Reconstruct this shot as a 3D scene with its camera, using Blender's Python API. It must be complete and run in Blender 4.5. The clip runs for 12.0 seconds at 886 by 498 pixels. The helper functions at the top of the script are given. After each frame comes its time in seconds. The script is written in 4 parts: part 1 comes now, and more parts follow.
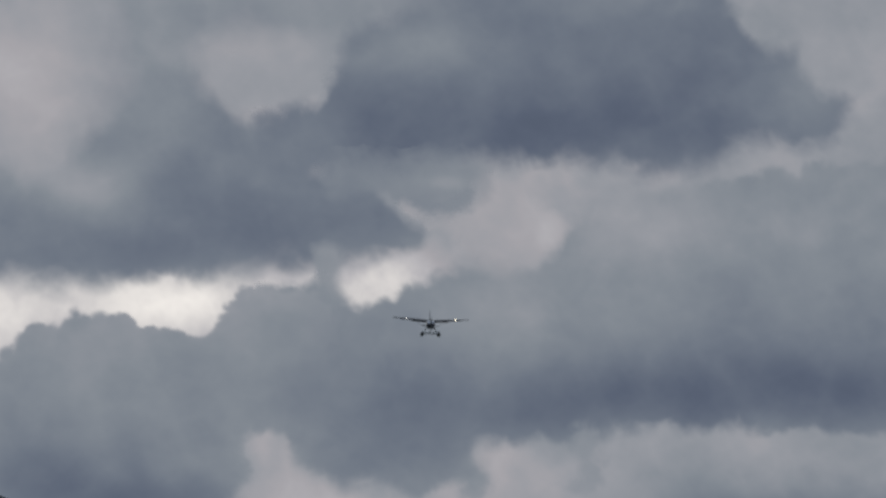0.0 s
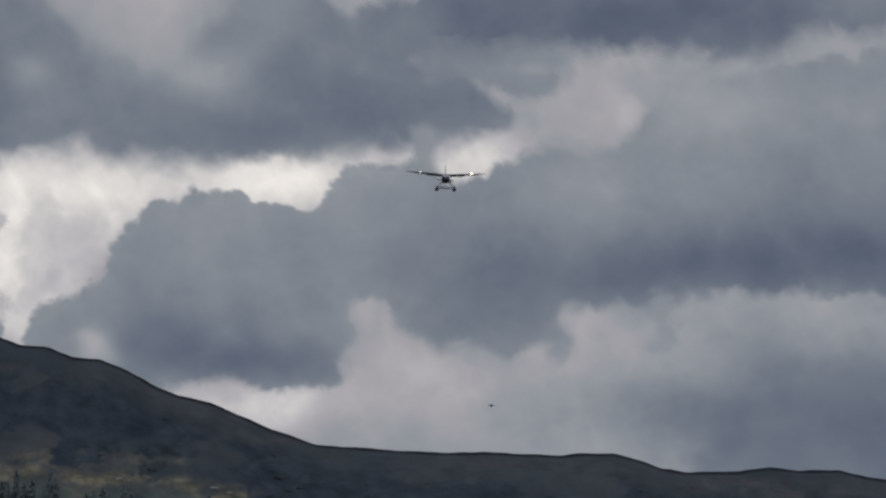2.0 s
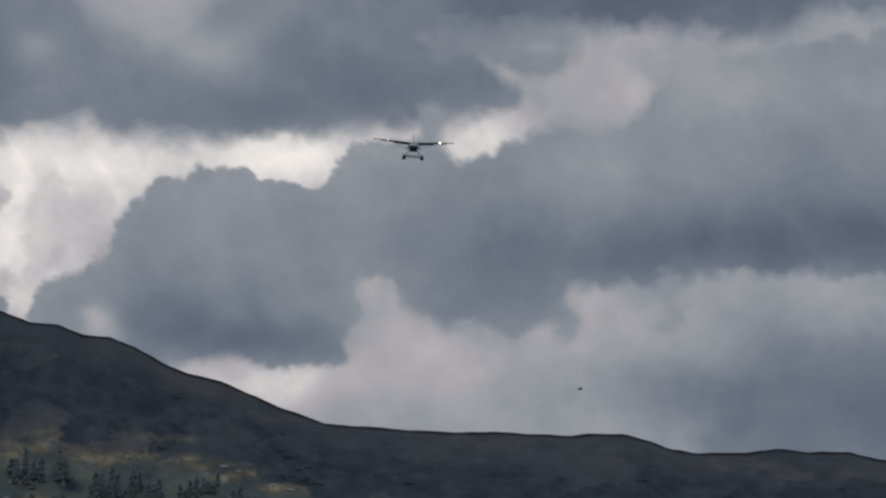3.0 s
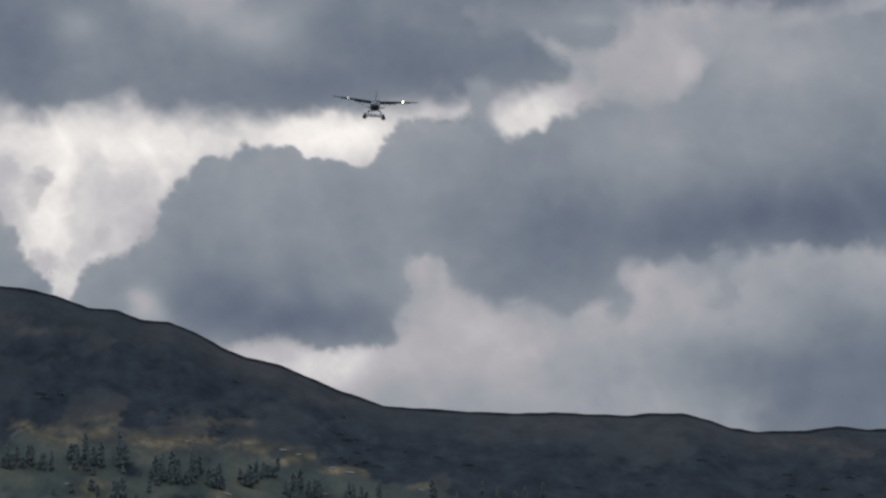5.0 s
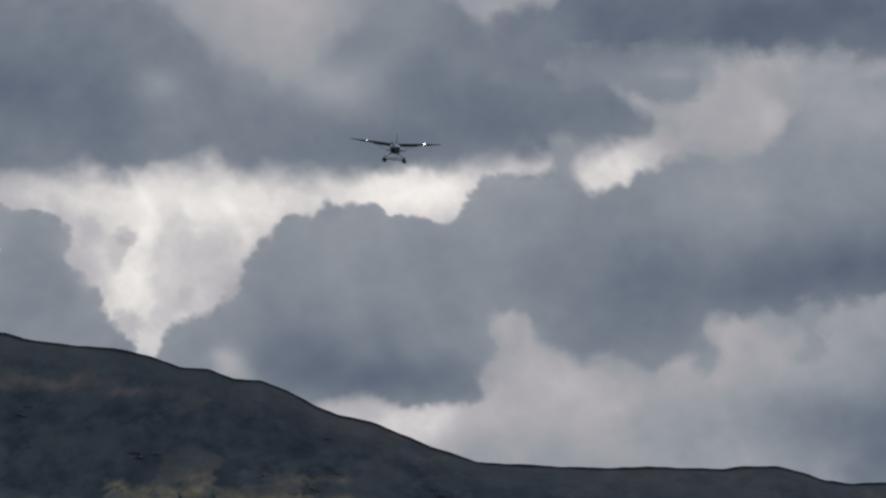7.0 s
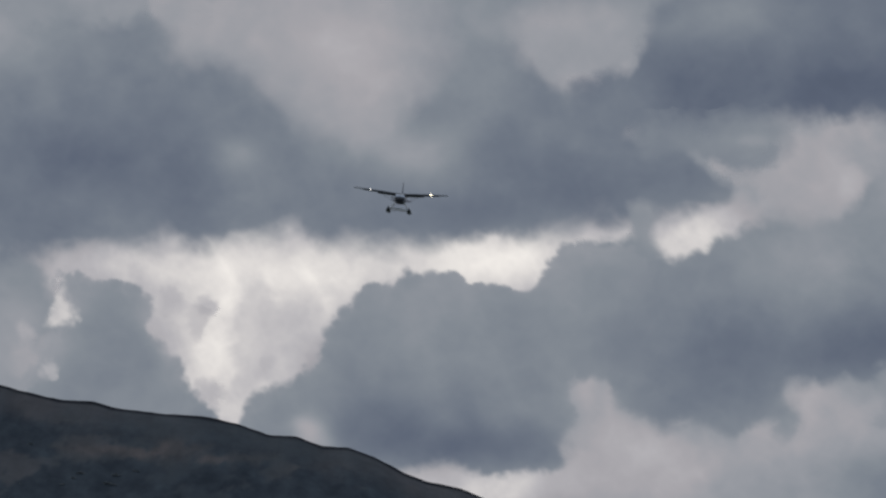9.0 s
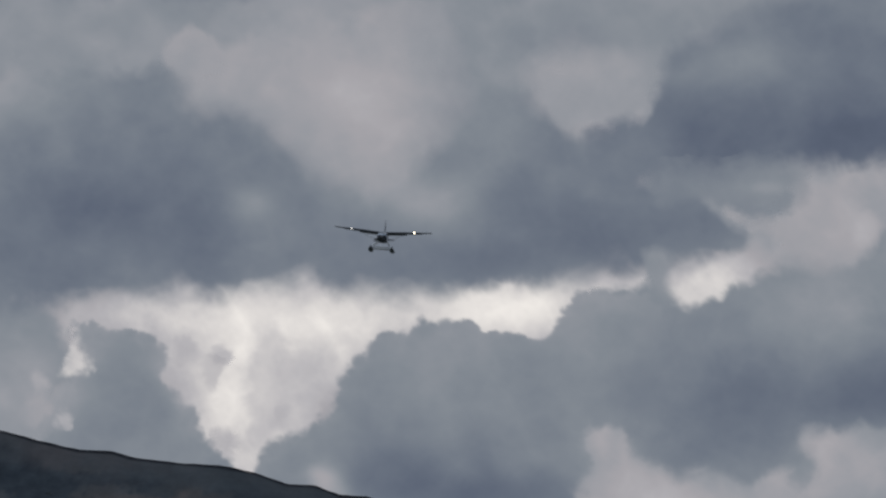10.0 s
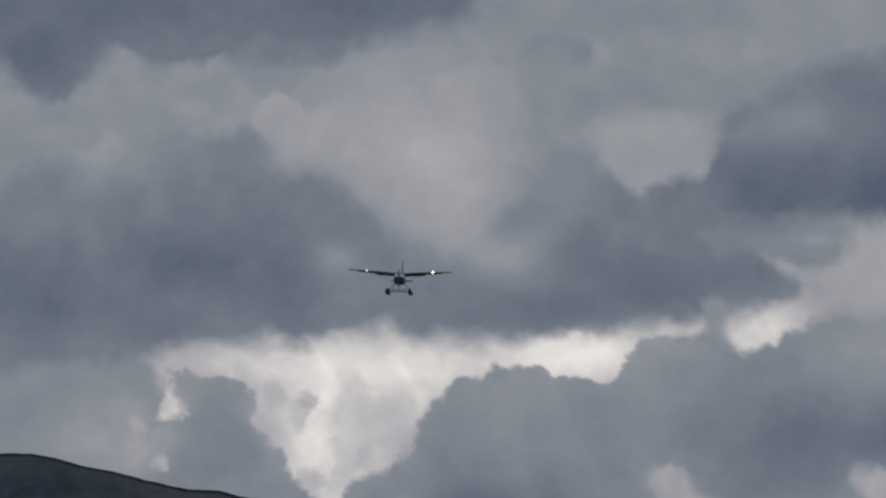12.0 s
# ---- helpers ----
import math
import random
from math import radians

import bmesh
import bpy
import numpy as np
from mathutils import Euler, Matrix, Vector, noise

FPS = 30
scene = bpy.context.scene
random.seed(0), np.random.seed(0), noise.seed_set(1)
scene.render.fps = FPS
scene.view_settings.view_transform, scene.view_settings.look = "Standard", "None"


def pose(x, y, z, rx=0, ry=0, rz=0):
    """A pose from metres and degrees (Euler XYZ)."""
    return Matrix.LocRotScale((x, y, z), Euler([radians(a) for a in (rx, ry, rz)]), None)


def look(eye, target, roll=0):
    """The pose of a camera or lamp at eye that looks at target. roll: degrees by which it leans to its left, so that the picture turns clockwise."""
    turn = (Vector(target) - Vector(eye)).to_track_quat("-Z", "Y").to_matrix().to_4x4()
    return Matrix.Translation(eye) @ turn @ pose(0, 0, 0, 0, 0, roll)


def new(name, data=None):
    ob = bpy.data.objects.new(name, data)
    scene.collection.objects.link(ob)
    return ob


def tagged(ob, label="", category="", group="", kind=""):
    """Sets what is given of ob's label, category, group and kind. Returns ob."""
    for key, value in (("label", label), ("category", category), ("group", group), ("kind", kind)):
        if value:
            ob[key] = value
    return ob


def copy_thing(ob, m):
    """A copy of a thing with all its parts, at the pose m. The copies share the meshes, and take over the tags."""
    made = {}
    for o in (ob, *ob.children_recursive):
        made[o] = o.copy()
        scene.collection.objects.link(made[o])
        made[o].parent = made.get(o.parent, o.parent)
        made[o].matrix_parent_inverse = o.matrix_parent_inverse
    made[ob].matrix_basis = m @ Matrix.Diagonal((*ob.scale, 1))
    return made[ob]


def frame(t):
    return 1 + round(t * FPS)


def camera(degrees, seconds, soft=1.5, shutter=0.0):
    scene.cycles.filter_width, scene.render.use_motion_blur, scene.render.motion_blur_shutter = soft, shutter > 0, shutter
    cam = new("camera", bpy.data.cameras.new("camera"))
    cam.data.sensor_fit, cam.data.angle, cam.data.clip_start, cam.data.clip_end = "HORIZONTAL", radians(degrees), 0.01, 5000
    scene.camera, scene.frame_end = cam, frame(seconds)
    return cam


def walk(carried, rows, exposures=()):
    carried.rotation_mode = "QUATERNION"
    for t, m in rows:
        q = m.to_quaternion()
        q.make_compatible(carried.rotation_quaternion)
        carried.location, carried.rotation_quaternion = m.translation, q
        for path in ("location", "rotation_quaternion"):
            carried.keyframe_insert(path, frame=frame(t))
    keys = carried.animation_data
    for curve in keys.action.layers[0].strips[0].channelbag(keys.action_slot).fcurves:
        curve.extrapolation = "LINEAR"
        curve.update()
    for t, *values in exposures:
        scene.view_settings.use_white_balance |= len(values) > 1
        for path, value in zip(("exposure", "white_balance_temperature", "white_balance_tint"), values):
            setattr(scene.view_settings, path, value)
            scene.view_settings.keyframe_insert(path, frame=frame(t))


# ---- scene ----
cam = camera(8, 12.0, soft=2.5, shutter=0.3)
EYE = Vector((0.0, 0.0, 1.7))


def heading(az, el):
    """The way from the eye at an azimuth (from +y towards +x) and an elevation, in degrees."""
    a, e = radians(az), radians(el)
    return Vector((math.sin(a) * math.cos(e), math.cos(a) * math.cos(e), math.sin(e)))


# seconds, azimuth, elevation, roll
AIM = [
    (0.0, 2.0488, 5.9772, 0.61), (0.5, 1.5658, 5.2071, 0.41), (1.0, 1.1270, 4.9851, 0.40),
    (1.5, 1.0556, 4.8717, 0.38), (2.0, 1.0124, 4.7835, 0.44), (2.5, 0.9635, 4.6944, 0.63),
    (3.0, 0.9173, 4.5981, 0.76), (3.5, 0.8734, 4.4006, 0.60), (3.7, 0.8434, 4.2717, 0.64),
    (5.3, 0.3325, 4.5635, 0.11), (5.5, 0.2392, 4.8262, 0.17), (6.0, 0.0169, 4.9261, -0.00),
    (6.5, -0.2074, 4.9262, -0.22), (7.0, -0.4268, 4.9337, -0.43), (8.8, -1.1441, 5.3838, -0.50),
    (9.0, -1.2099, 5.5419, -0.71), (9.5, -1.3173, 5.8538, -0.80), (10.0, -1.3634, 5.9814, -0.91),
    (10.5, -1.5305, 6.2505, -0.76), (11.0, -1.8108, 6.5925, -0.67), (11.5, -2.0827, 6.3950, -0.85),
    (12.0, -2.3259, 6.3419, -1.14),
]
walk(cam, [(t, look(EYE, EYE + 1000 * heading(az, el), roll)) for t, az, el, roll in AIM],
     exposures=[(0.0, -0.02), (2.5, -0.04), (3.5, 0.06), (5.5, 0.13), (6.0, 0.10), (7.0, 0.05), (9.0, 0.0), (10.0, -0.03), (12.0, -0.10)])

# ---- daylight: a broken overcast with a veiled sun behind the clouds
SUN_EL, SUN_AZ = 38.0, -62.0
world = bpy.data.worlds.new("overcast_sky")
scene.world = world
world.use_nodes = True
wn, wl = world.node_tree.nodes, world.node_tree.links
wn.clear()
w_out, w_bg = wn.new("ShaderNodeOutputWorld"), wn.new("ShaderNodeBackground")
w_sky = wn.new("ShaderNodeTexSky")
w_sky.sky_type, w_sky.sun_disc = "NISHITA", False
w_sky.sun_elevation, w_sky.sun_rotation = radians(SUN_EL), radians(SUN_AZ)
w_tc, w_no, w_ramp, w_mix = (wn.new(n) for n in ("ShaderNodeTexCoord", "ShaderNodeTexNoise", "ShaderNodeValToRGB", "ShaderNodeMixRGB"))
w_no.inputs["Scale"].default_value, w_no.inputs["Detail"].default_value = 3.0, 6.0
w_ramp.color_ramp.elements[0].position, w_ramp.color_ramp.elements[1].position = 0.35, 0.7
w_ramp.color_ramp.elements[0].color, w_ramp.color_ramp.elements[1].color = (2.4, 3.1, 4.4, 1), (6.4, 6.8, 7.6, 1)
w_mix.inputs["Fac"].default_value = 0.8
w_bg.inputs["Strength"].default_value = 0.125
wl.new(w_tc.outputs["Generated"], w_no.inputs["Vector"])
wl.new(w_no.outputs["Fac"], w_ramp.inputs["Fac"])
wl.new(w_sky.outputs["Color"], w_mix.inputs["Color1"])
wl.new(w_ramp.outputs["Color"], w_mix.inputs["Color2"])
wl.new(w_mix.outputs["Color"], w_bg.inputs["Color"])
wl.new(w_bg.outputs["Background"], w_out.inputs["Surface"])
sun = new("sun", bpy.data.lights.new("sun", "SUN"))
sun.data.energy, sun.data.angle, sun.data.color = 0.5, radians(12), (1.0, 0.94, 0.86)
sun.matrix_world = look(1000 * heading(SUN_AZ, SUN_EL), (0, 0, 0))


# ---- materials
def material(name, rough=0.9, metal=0.0, color=(0.5, 0.5, 0.5)):
    m = bpy.data.materials.new(name)
    m.use_nodes = True
    b = m.node_tree.nodes["Principled BSDF"]
    b.inputs["Base Color"].default_value = (*color, 1)
    b.inputs["Roughness"].default_value, b.inputs["Metallic"].default_value = rough, metal
    return m, m.node_tree.nodes, m.node_tree.links, b


def ramp(nodes, stops):
    r = nodes.new("ShaderNodeValToRGB")
    while len(r.color_ramp.elements) < len(stops):
        r.color_ramp.elements.new(0.5)
    for e, (p, c) in zip(r.color_ramp.elements, stops):
        e.position, e.color = p, (*c, 1)
    return r


def noise_node(nodes, links, scale, detail=5.0, rough=0.55, vector=None):
    n = nodes.new("ShaderNodeTexNoise")
    n.inputs["Scale"].default_value, n.inputs["Detail"].default_value = scale, detail
    n.inputs["Roughness"].default_value = rough
    if vector:
        links.new(vector, n.inputs["Vector"])
    return n


def painted(name, color, rough=0.35, metal=0.0, wear=0.15, scale=3.0):
    """Paint with faint streaks and dull patches."""
    m, n, l, b = material(name, rough, metal, color)
    tc = n.new("ShaderNodeTexCoord")
    no = noise_node(n, l, scale, 6.0, 0.6, tc.outputs["Object"])
    r = ramp(n, [(0.3, tuple(c * (1 - wear) for c in color)), (0.7, tuple(min(1, c * (1 + wear)) for c in color))])
    l.new(no.outputs["Fac"], r.inputs["Fac"])
    l.new(r.outputs["Color"], b.inputs["Base Color"])
    mr = n.new("ShaderNodeMapRange")
    mr.inputs["To Min"].default_value, mr.inputs["To Max"].default_value = rough * 0.8, min(1, rough * 1.3)
    l.new(no.outputs["Fac"], mr.inputs["Value"])
    l.new(mr.outputs["Result"], b.inputs["Roughness"])
    return m


def glowing(name, color, strength):
    m, n, l, b = material(name, 0.2, 0.0, color)
    b.inputs["Emission Color"].default_value = (*color, 1)
    b.inputs["Emission Strength"].default_value = strength
    return m


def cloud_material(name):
    """Cloud that glows by itself, with the daylight painted in: 'light' sets how bright it glows, 'cover' how dense the
    cloud is.
    """
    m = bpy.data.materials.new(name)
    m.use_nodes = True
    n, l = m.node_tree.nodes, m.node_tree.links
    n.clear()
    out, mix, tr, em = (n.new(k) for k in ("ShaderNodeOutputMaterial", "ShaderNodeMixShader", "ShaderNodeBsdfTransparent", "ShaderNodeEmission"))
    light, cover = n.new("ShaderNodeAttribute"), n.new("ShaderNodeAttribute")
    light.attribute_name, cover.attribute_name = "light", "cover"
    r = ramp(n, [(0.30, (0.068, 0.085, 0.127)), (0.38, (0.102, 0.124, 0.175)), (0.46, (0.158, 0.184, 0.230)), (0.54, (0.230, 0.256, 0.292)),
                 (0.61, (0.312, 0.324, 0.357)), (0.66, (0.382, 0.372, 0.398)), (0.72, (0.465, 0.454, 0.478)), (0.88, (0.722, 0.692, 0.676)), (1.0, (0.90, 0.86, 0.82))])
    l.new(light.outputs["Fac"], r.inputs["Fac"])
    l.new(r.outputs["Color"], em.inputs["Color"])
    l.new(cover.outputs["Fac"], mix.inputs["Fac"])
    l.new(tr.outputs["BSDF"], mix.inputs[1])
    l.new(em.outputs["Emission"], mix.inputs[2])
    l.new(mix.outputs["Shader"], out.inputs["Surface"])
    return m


def hill_material():
    m, n, l, b = material("hill_ground", 0.95)
    b.inputs["Specular IOR Level"].default_value = 0.1
    geo = n.new("ShaderNodeNewGeometry")
    squash = n.new("ShaderNodeVectorMath")
    squash.operation, squash.inputs[1].default_value = "MULTIPLY", (1.0, 0.32, 0.0)
    l.new(geo.outputs["Position"], squash.inputs[0])
    pos = squash.outputs["Vector"]
    grass_at, scrub_at = n.new("ShaderNodeAttribute"), n.new("ShaderNodeAttribute")
    grass_at.attribute_name, scrub_at.attribute_name = "grass", "scrub"
    fine = noise_node(n, l, 0.075, 6.0, 0.62, pos)
    broad = noise_node(n, l, 0.012, 5.0, 0.6, pos)
    heath = ramp(n, [(0.32, (0.028, 0.037, 0.043)), (0.50, (0.043, 0.049, 0.052)), (0.68, (0.058, 0.056, 0.056))])
    l.new(broad.outputs["Fac"], heath.inputs["Fac"])
    moor = ramp(n, [(0.33, (0.070, 0.070, 0.046)), (0.48, (0.125, 0.104, 0.064)), (0.66, (0.24, 0.19, 0.115))])
    l.new(fine.outputs["Fac"], moor.inputs["Fac"])
    dark = ramp(n, [(0.35, (0.017, 0.024, 0.031)), (0.65, (0.031, 0.040, 0.046))])
    l.new(fine.outputs["Fac"], dark.inputs["Fac"])
    green_at = n.new("ShaderNodeAttribute")
    green_at.attribute_name = "green"
    green = ramp(n, [(0.36, (0.040, 0.052, 0.048)), (0.48, (0.062, 0.077, 0.064)), (0.64, (0.105, 0.108, 0.078))])
    patch = noise_node(n, l, 0.03, 6.0, 0.68, pos)
    l.new(patch.outputs["Fac"], green.inputs["Fac"])
    mix0, mix1, mix2, mix3 = (n.new("ShaderNodeMixRGB") for _ in range(4))
    l.new(green_at.outputs["Fac"], mix0.inputs["Fac"])
    l.new(heath.outputs["Color"], mix0.inputs["Color1"])
    l.new(green.outputs["Color"], mix0.inputs["Color2"])
    l.new(grass_at.outputs["Fac"], mix1.inputs["Fac"])
    l.new(mix0.outputs["Color"], mix1.inputs["Color1"])
    l.new(moor.outputs["Color"], mix1.inputs["Color2"])
    earth_at, mix5 = n.new("ShaderNodeAttribute"), n.new("ShaderNodeMixRGB")
    earth_at.attribute_name = "earth"
    bracken = ramp(n, [(0.35, (0.054, 0.049, 0.047)), (0.65, (0.086, 0.074, 0.067))])
    l.new(fine.outputs["Fac"], bracken.inputs["Fac"])
    l.new(earth_at.outputs["Fac"], mix5.inputs["Fac"])
    l.new(mix1.outputs["Color"], mix5.inputs["Color1"])
    l.new(bracken.outputs["Color"], mix5.inputs["Color2"])
    l.new(scrub_at.outputs["Fac"], mix2.inputs["Fac"])
    l.new(mix5.outputs["Color"], mix2.inputs["Color1"])
    l.new(dark.outputs["Color"], mix2.inputs["Color2"])
    # near-black outline painted into the crest's colour, imitating a sharpening halo
    crest_line_at, mix4 = n.new("ShaderNodeAttribute"), n.new("ShaderNodeMixRGB")
    crest_line_at.attribute_name, mix4.inputs["Color2"].default_value = "crest_line", (0.006, 0.0075, 0.010, 1)
    l.new(crest_line_at.outputs["Fac"], mix4.inputs["Fac"])
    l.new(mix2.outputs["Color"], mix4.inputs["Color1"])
    grain = ramp(n, [(0.3, (0.80, 0.80, 0.80)), (0.7, (1.18, 1.18, 1.18))])
    l.new(fine.outputs["Fac"], grain.inputs["Fac"])
    mix3.blend_type, mix3.inputs["Fac"].default_value = "MULTIPLY", 1.0
    l.new(mix4.outputs["Color"], mix3.inputs["Color1"])
    l.new(grain.outputs["Color"], mix3.inputs["Color2"])
    l.new(mix3.outputs["Color"], b.inputs["Base Color"])
    bump = n.new("ShaderNodeBump")
    bump.inputs["Strength"].default_value, bump.inputs["Distance"].default_value = 0.7, 2.0
    l.new(fine.outputs["Fac"], bump.inputs["Height"])
    l.new(bump.outputs["Normal"], b.inputs["Normal"])
    return m


MAT_CLOUD = cloud_material("cloud_glow")
MAT_HILL = hill_material()
MAT_DARK = painted("dark_blue_paint", (0.020, 0.024, 0.034), 0.55)
MAT_WHITE = painted("off_white_paint", (0.62, 0.62, 0.6), 0.35)
MAT_WING = painted("wing_fabric_paint", (0.018, 0.02, 0.028), 0.5)
MAT_FLOAT = painted("float_grey_paint", (0.035, 0.038, 0.046), 0.4)
MAT_METAL = painted("strut_aluminium", (0.42, 0.43, 0.44), 0.35, 0.7)
MAT_PROP = painted("propeller_black", (0.02, 0.02, 0.02), 0.4)
MAT_GLASS, gn, gl, gb = material("cabin_glass", 0.03, 0.0, (0.82, 0.86, 0.88))
# pale base colour painted for the sky's reflection in the windscreen
MAT_SCREEN = painted("painted_glare", (0.42, 0.45, 0.48), 0.12)
gb.inputs["Transmission Weight"].default_value, gb.inputs["IOR"].default_value = 1.0, 1.06
MAT_LAMP = glowing("landing_light_glow", (1.0, 0.86, 0.62), 7.0)
MAT_LAMP_SMALL = glowing("wing_light_glow", (1.0, 0.95, 0.88), 2.2)
MAT_BIRD = painted("dark_plumage", (0.03, 0.03, 0.035), 0.8)
MAT_TREE = painted("conifer_needles", (0.115, 0.132, 0.124), 0.95, 0.0, 0.3, 0.6)
MAT_GORSE = painted("gorse_leaves", (0.095, 0.106, 0.106), 0.95, 0.0, 0.35, 0.7)
for leafy in (MAT_TREE, MAT_GORSE):
    leafy.node_tree.nodes["Principled BSDF"].inputs["Specular IOR Level"].default_value = 0.1
MAT_BARK = painted("bark", (0.06, 0.045, 0.035), 0.95)
MAT_ROCK = painted("pale_weathered_rock", (0.26, 0.25, 0.23), 0.9, 0.0, 0.3, 0.8)


# ---- building helpers
def part(name, bm, mat, parent, label=""):
    """Links a bmesh as one mesh object under a thing or a part."""
    me = bpy.data.meshes.new(name)
    bm.normal_update()
    bm.to_mesh(me)
    bm.free()
    me.materials.append(mat)
    ob = new(name, me)
    ob.parent = parent
    if label:
        ob["label"] = label
    return ob


def smooth(ob, angle=40):
    ob.data.shade_smooth()
    ob.data.set_sharp_from_angle(angle=radians(angle))
    return ob


def loft(bm, rings, caps=True):
    """Skins a row of rings of equal point counts."""
    rows = [[bm.verts.new(p) for p in ring] for ring in rings]
    k = len(rows[0])
    for a, b in zip(rows, rows[1:]):
        for i in range(k):
            bm.faces.new((a[i], a[(i + 1) % k], b[(i + 1) % k], b[i]))
    if caps:
        bm.faces.new(rows[0][::-1])
        bm.faces.new(rows[-1])
    bmesh.ops.recalc_face_normals(bm, faces=bm.faces)
    return bm


def tube(bm, a, b, r, flat=1.0, k=8):
    """A strut from a to b with an oval section, flat times as deep (along y) as wide."""
    a, b = Vector(a), Vector(b)
    way = (b - a).normalized()
    side = way.cross(Vector((0, 1, 0)))
    side = side.normalized() if side.length > 1e-3 else Vector((1, 0, 0))
    deep = side.cross(way).normalized()
    return loft(bm, [[c + side * r * math.cos(2 * math.pi * i / k) + deep * r * flat * math.sin(2 * math.pi * i / k) for i in range(k)] for c in (a, b)])


def oval(cx, y, cz, w, h, k=20, power=2.6):
    """A rounded-box ring in the plane of y."""
    pts = []
    for i in range(k):
        a = 2 * math.pi * i / k
        c, s = math.cos(a), math.sin(a)
        pts.append((cx + w * math.copysign(abs(c) ** (2 / power), c), y, cz + h * math.copysign(abs(s) ** (2 / power), s)))
    return pts

# ---- the cloud banks, traced to fit the camera's view on a pixel-sized chart of the sky: about 200 units to the degree, (784, 441) due north at 4.9 degrees up, y down
UNIT = 1 / 11383.0


def lattice(u, v, size, seed):
    """Smooth value noise, 0 to 1, with cells of that size."""
    rng = np.random.RandomState(seed)
    g = rng.rand(64, 64)
    x, y = u / size + 31.7, v / size + 17.3
    i, j = np.floor(x).astype(int), np.floor(y).astype(int)
    a, b = x - i, y - j
    a, b = a * a * a * (a * (6 * a - 15) + 10), b * b * b * (b * (6 * b - 15) + 10)
    i0, i1, j0, j1 = i % 64, (i + 1) % 64, j % 64, (j + 1) % 64
    return (g[i0, j0] * (1 - a) + g[i1, j0] * a) * (1 - b) + (g[i0, j1] * (1 - a) + g[i1, j1] * a) * b


def fbm(u, v, size, octaves, seed, gain=0.5):
    total, amp, norm = 0.0, 1.0, 0.0
    for k in range(octaves):
        c, s = math.cos(0.4 + 0.6 * k), math.sin(0.4 + 0.6 * k)
        total = total + amp * lattice(c * u - s * v, s * u + c * v, size / 2 ** k, seed + 7 * k)
        norm, amp = norm + amp, amp * gain
    return total / norm


def billow(u, v, size, octaves, seed):
    """Noise with sharp ridges between round hollows; turned over, the round heads of a cumulus."""
    total, amp, norm = 0.0, 1.0, 0.0
    for k in range(octaves):
        c, s = math.cos(0.5 + 0.7 * k), math.sin(0.5 + 0.7 * k)
        total = total + amp * np.abs(2 * lattice(c * u - s * v, s * u + c * v, size / 2 ** k, seed + 7 * k) - 1)
        norm, amp = norm + amp, amp * 0.55
    return 1 - total / norm * 1.6


def inside(points, u, v):
    """How far the chart's points lie inside a closed outline (negative outside)."""
    p = np.array(points, float)
    for _ in range(2):
        q = np.roll(p, -1, 0)
        p = np.stack([0.78 * p + 0.22 * q, 0.22 * p + 0.78 * q], 1).reshape(-1, 2)
    best, cross = np.full(u.shape, 1e9), np.zeros(u.shape, bool)
    for (x0, y0), (x1, y1) in zip(p, np.roll(p, -1, 0)):
        dx, dy = x1 - x0, y1 - y0
        t = np.clip(((u - x0) * dx + (v - y0) * dy) / (dx * dx + dy * dy), 0, 1)
        best = np.minimum(best, (u - x0 - t * dx) ** 2 + (v - y0 - t * dy) ** 2)
        if dy:
            cross ^= ((y0 > v) != (y1 > v)) & (u < x0 + (v - y0) * dx / dy)
    return np.where(cross, 1, -1) * np.sqrt(best)


def ease(a, b, x):
    t = np.clip((x - a) / (b - a), 0, 1)
    return t * t * (3 - 2 * t)


BANKS = []


def bank(label, outline, light, shades=(), top=10, base=26, rough=16, size=80, seed=1, far=0, wisp=0.0, rim=0.0, dense=1.0, turn=0.0, grain=1.0, fade=None, blur=(), tear=34):
    """A bank of cloud. outline: its rough shape. light: how bright it is painted to glow; shades: x, y, half widths and
    change of glow, painted in for its thicker and thinner parts. top, base: how soft its upper and lower edges are,
    which change over at the height turn;
    blur: x, y, half widths and how much softer the edges melt there; tear: how far its outline is torn."""
    BANKS.append(dict(label=label, outline=outline, light=light, shades=shades, top=top, base=base, rough=rough, size=size, seed=seed, far=far,
                      wisp=wisp, rim=rim, dense=dense, turn=turn, grain=grain, fade=fade, blur=blur, tear=tear))


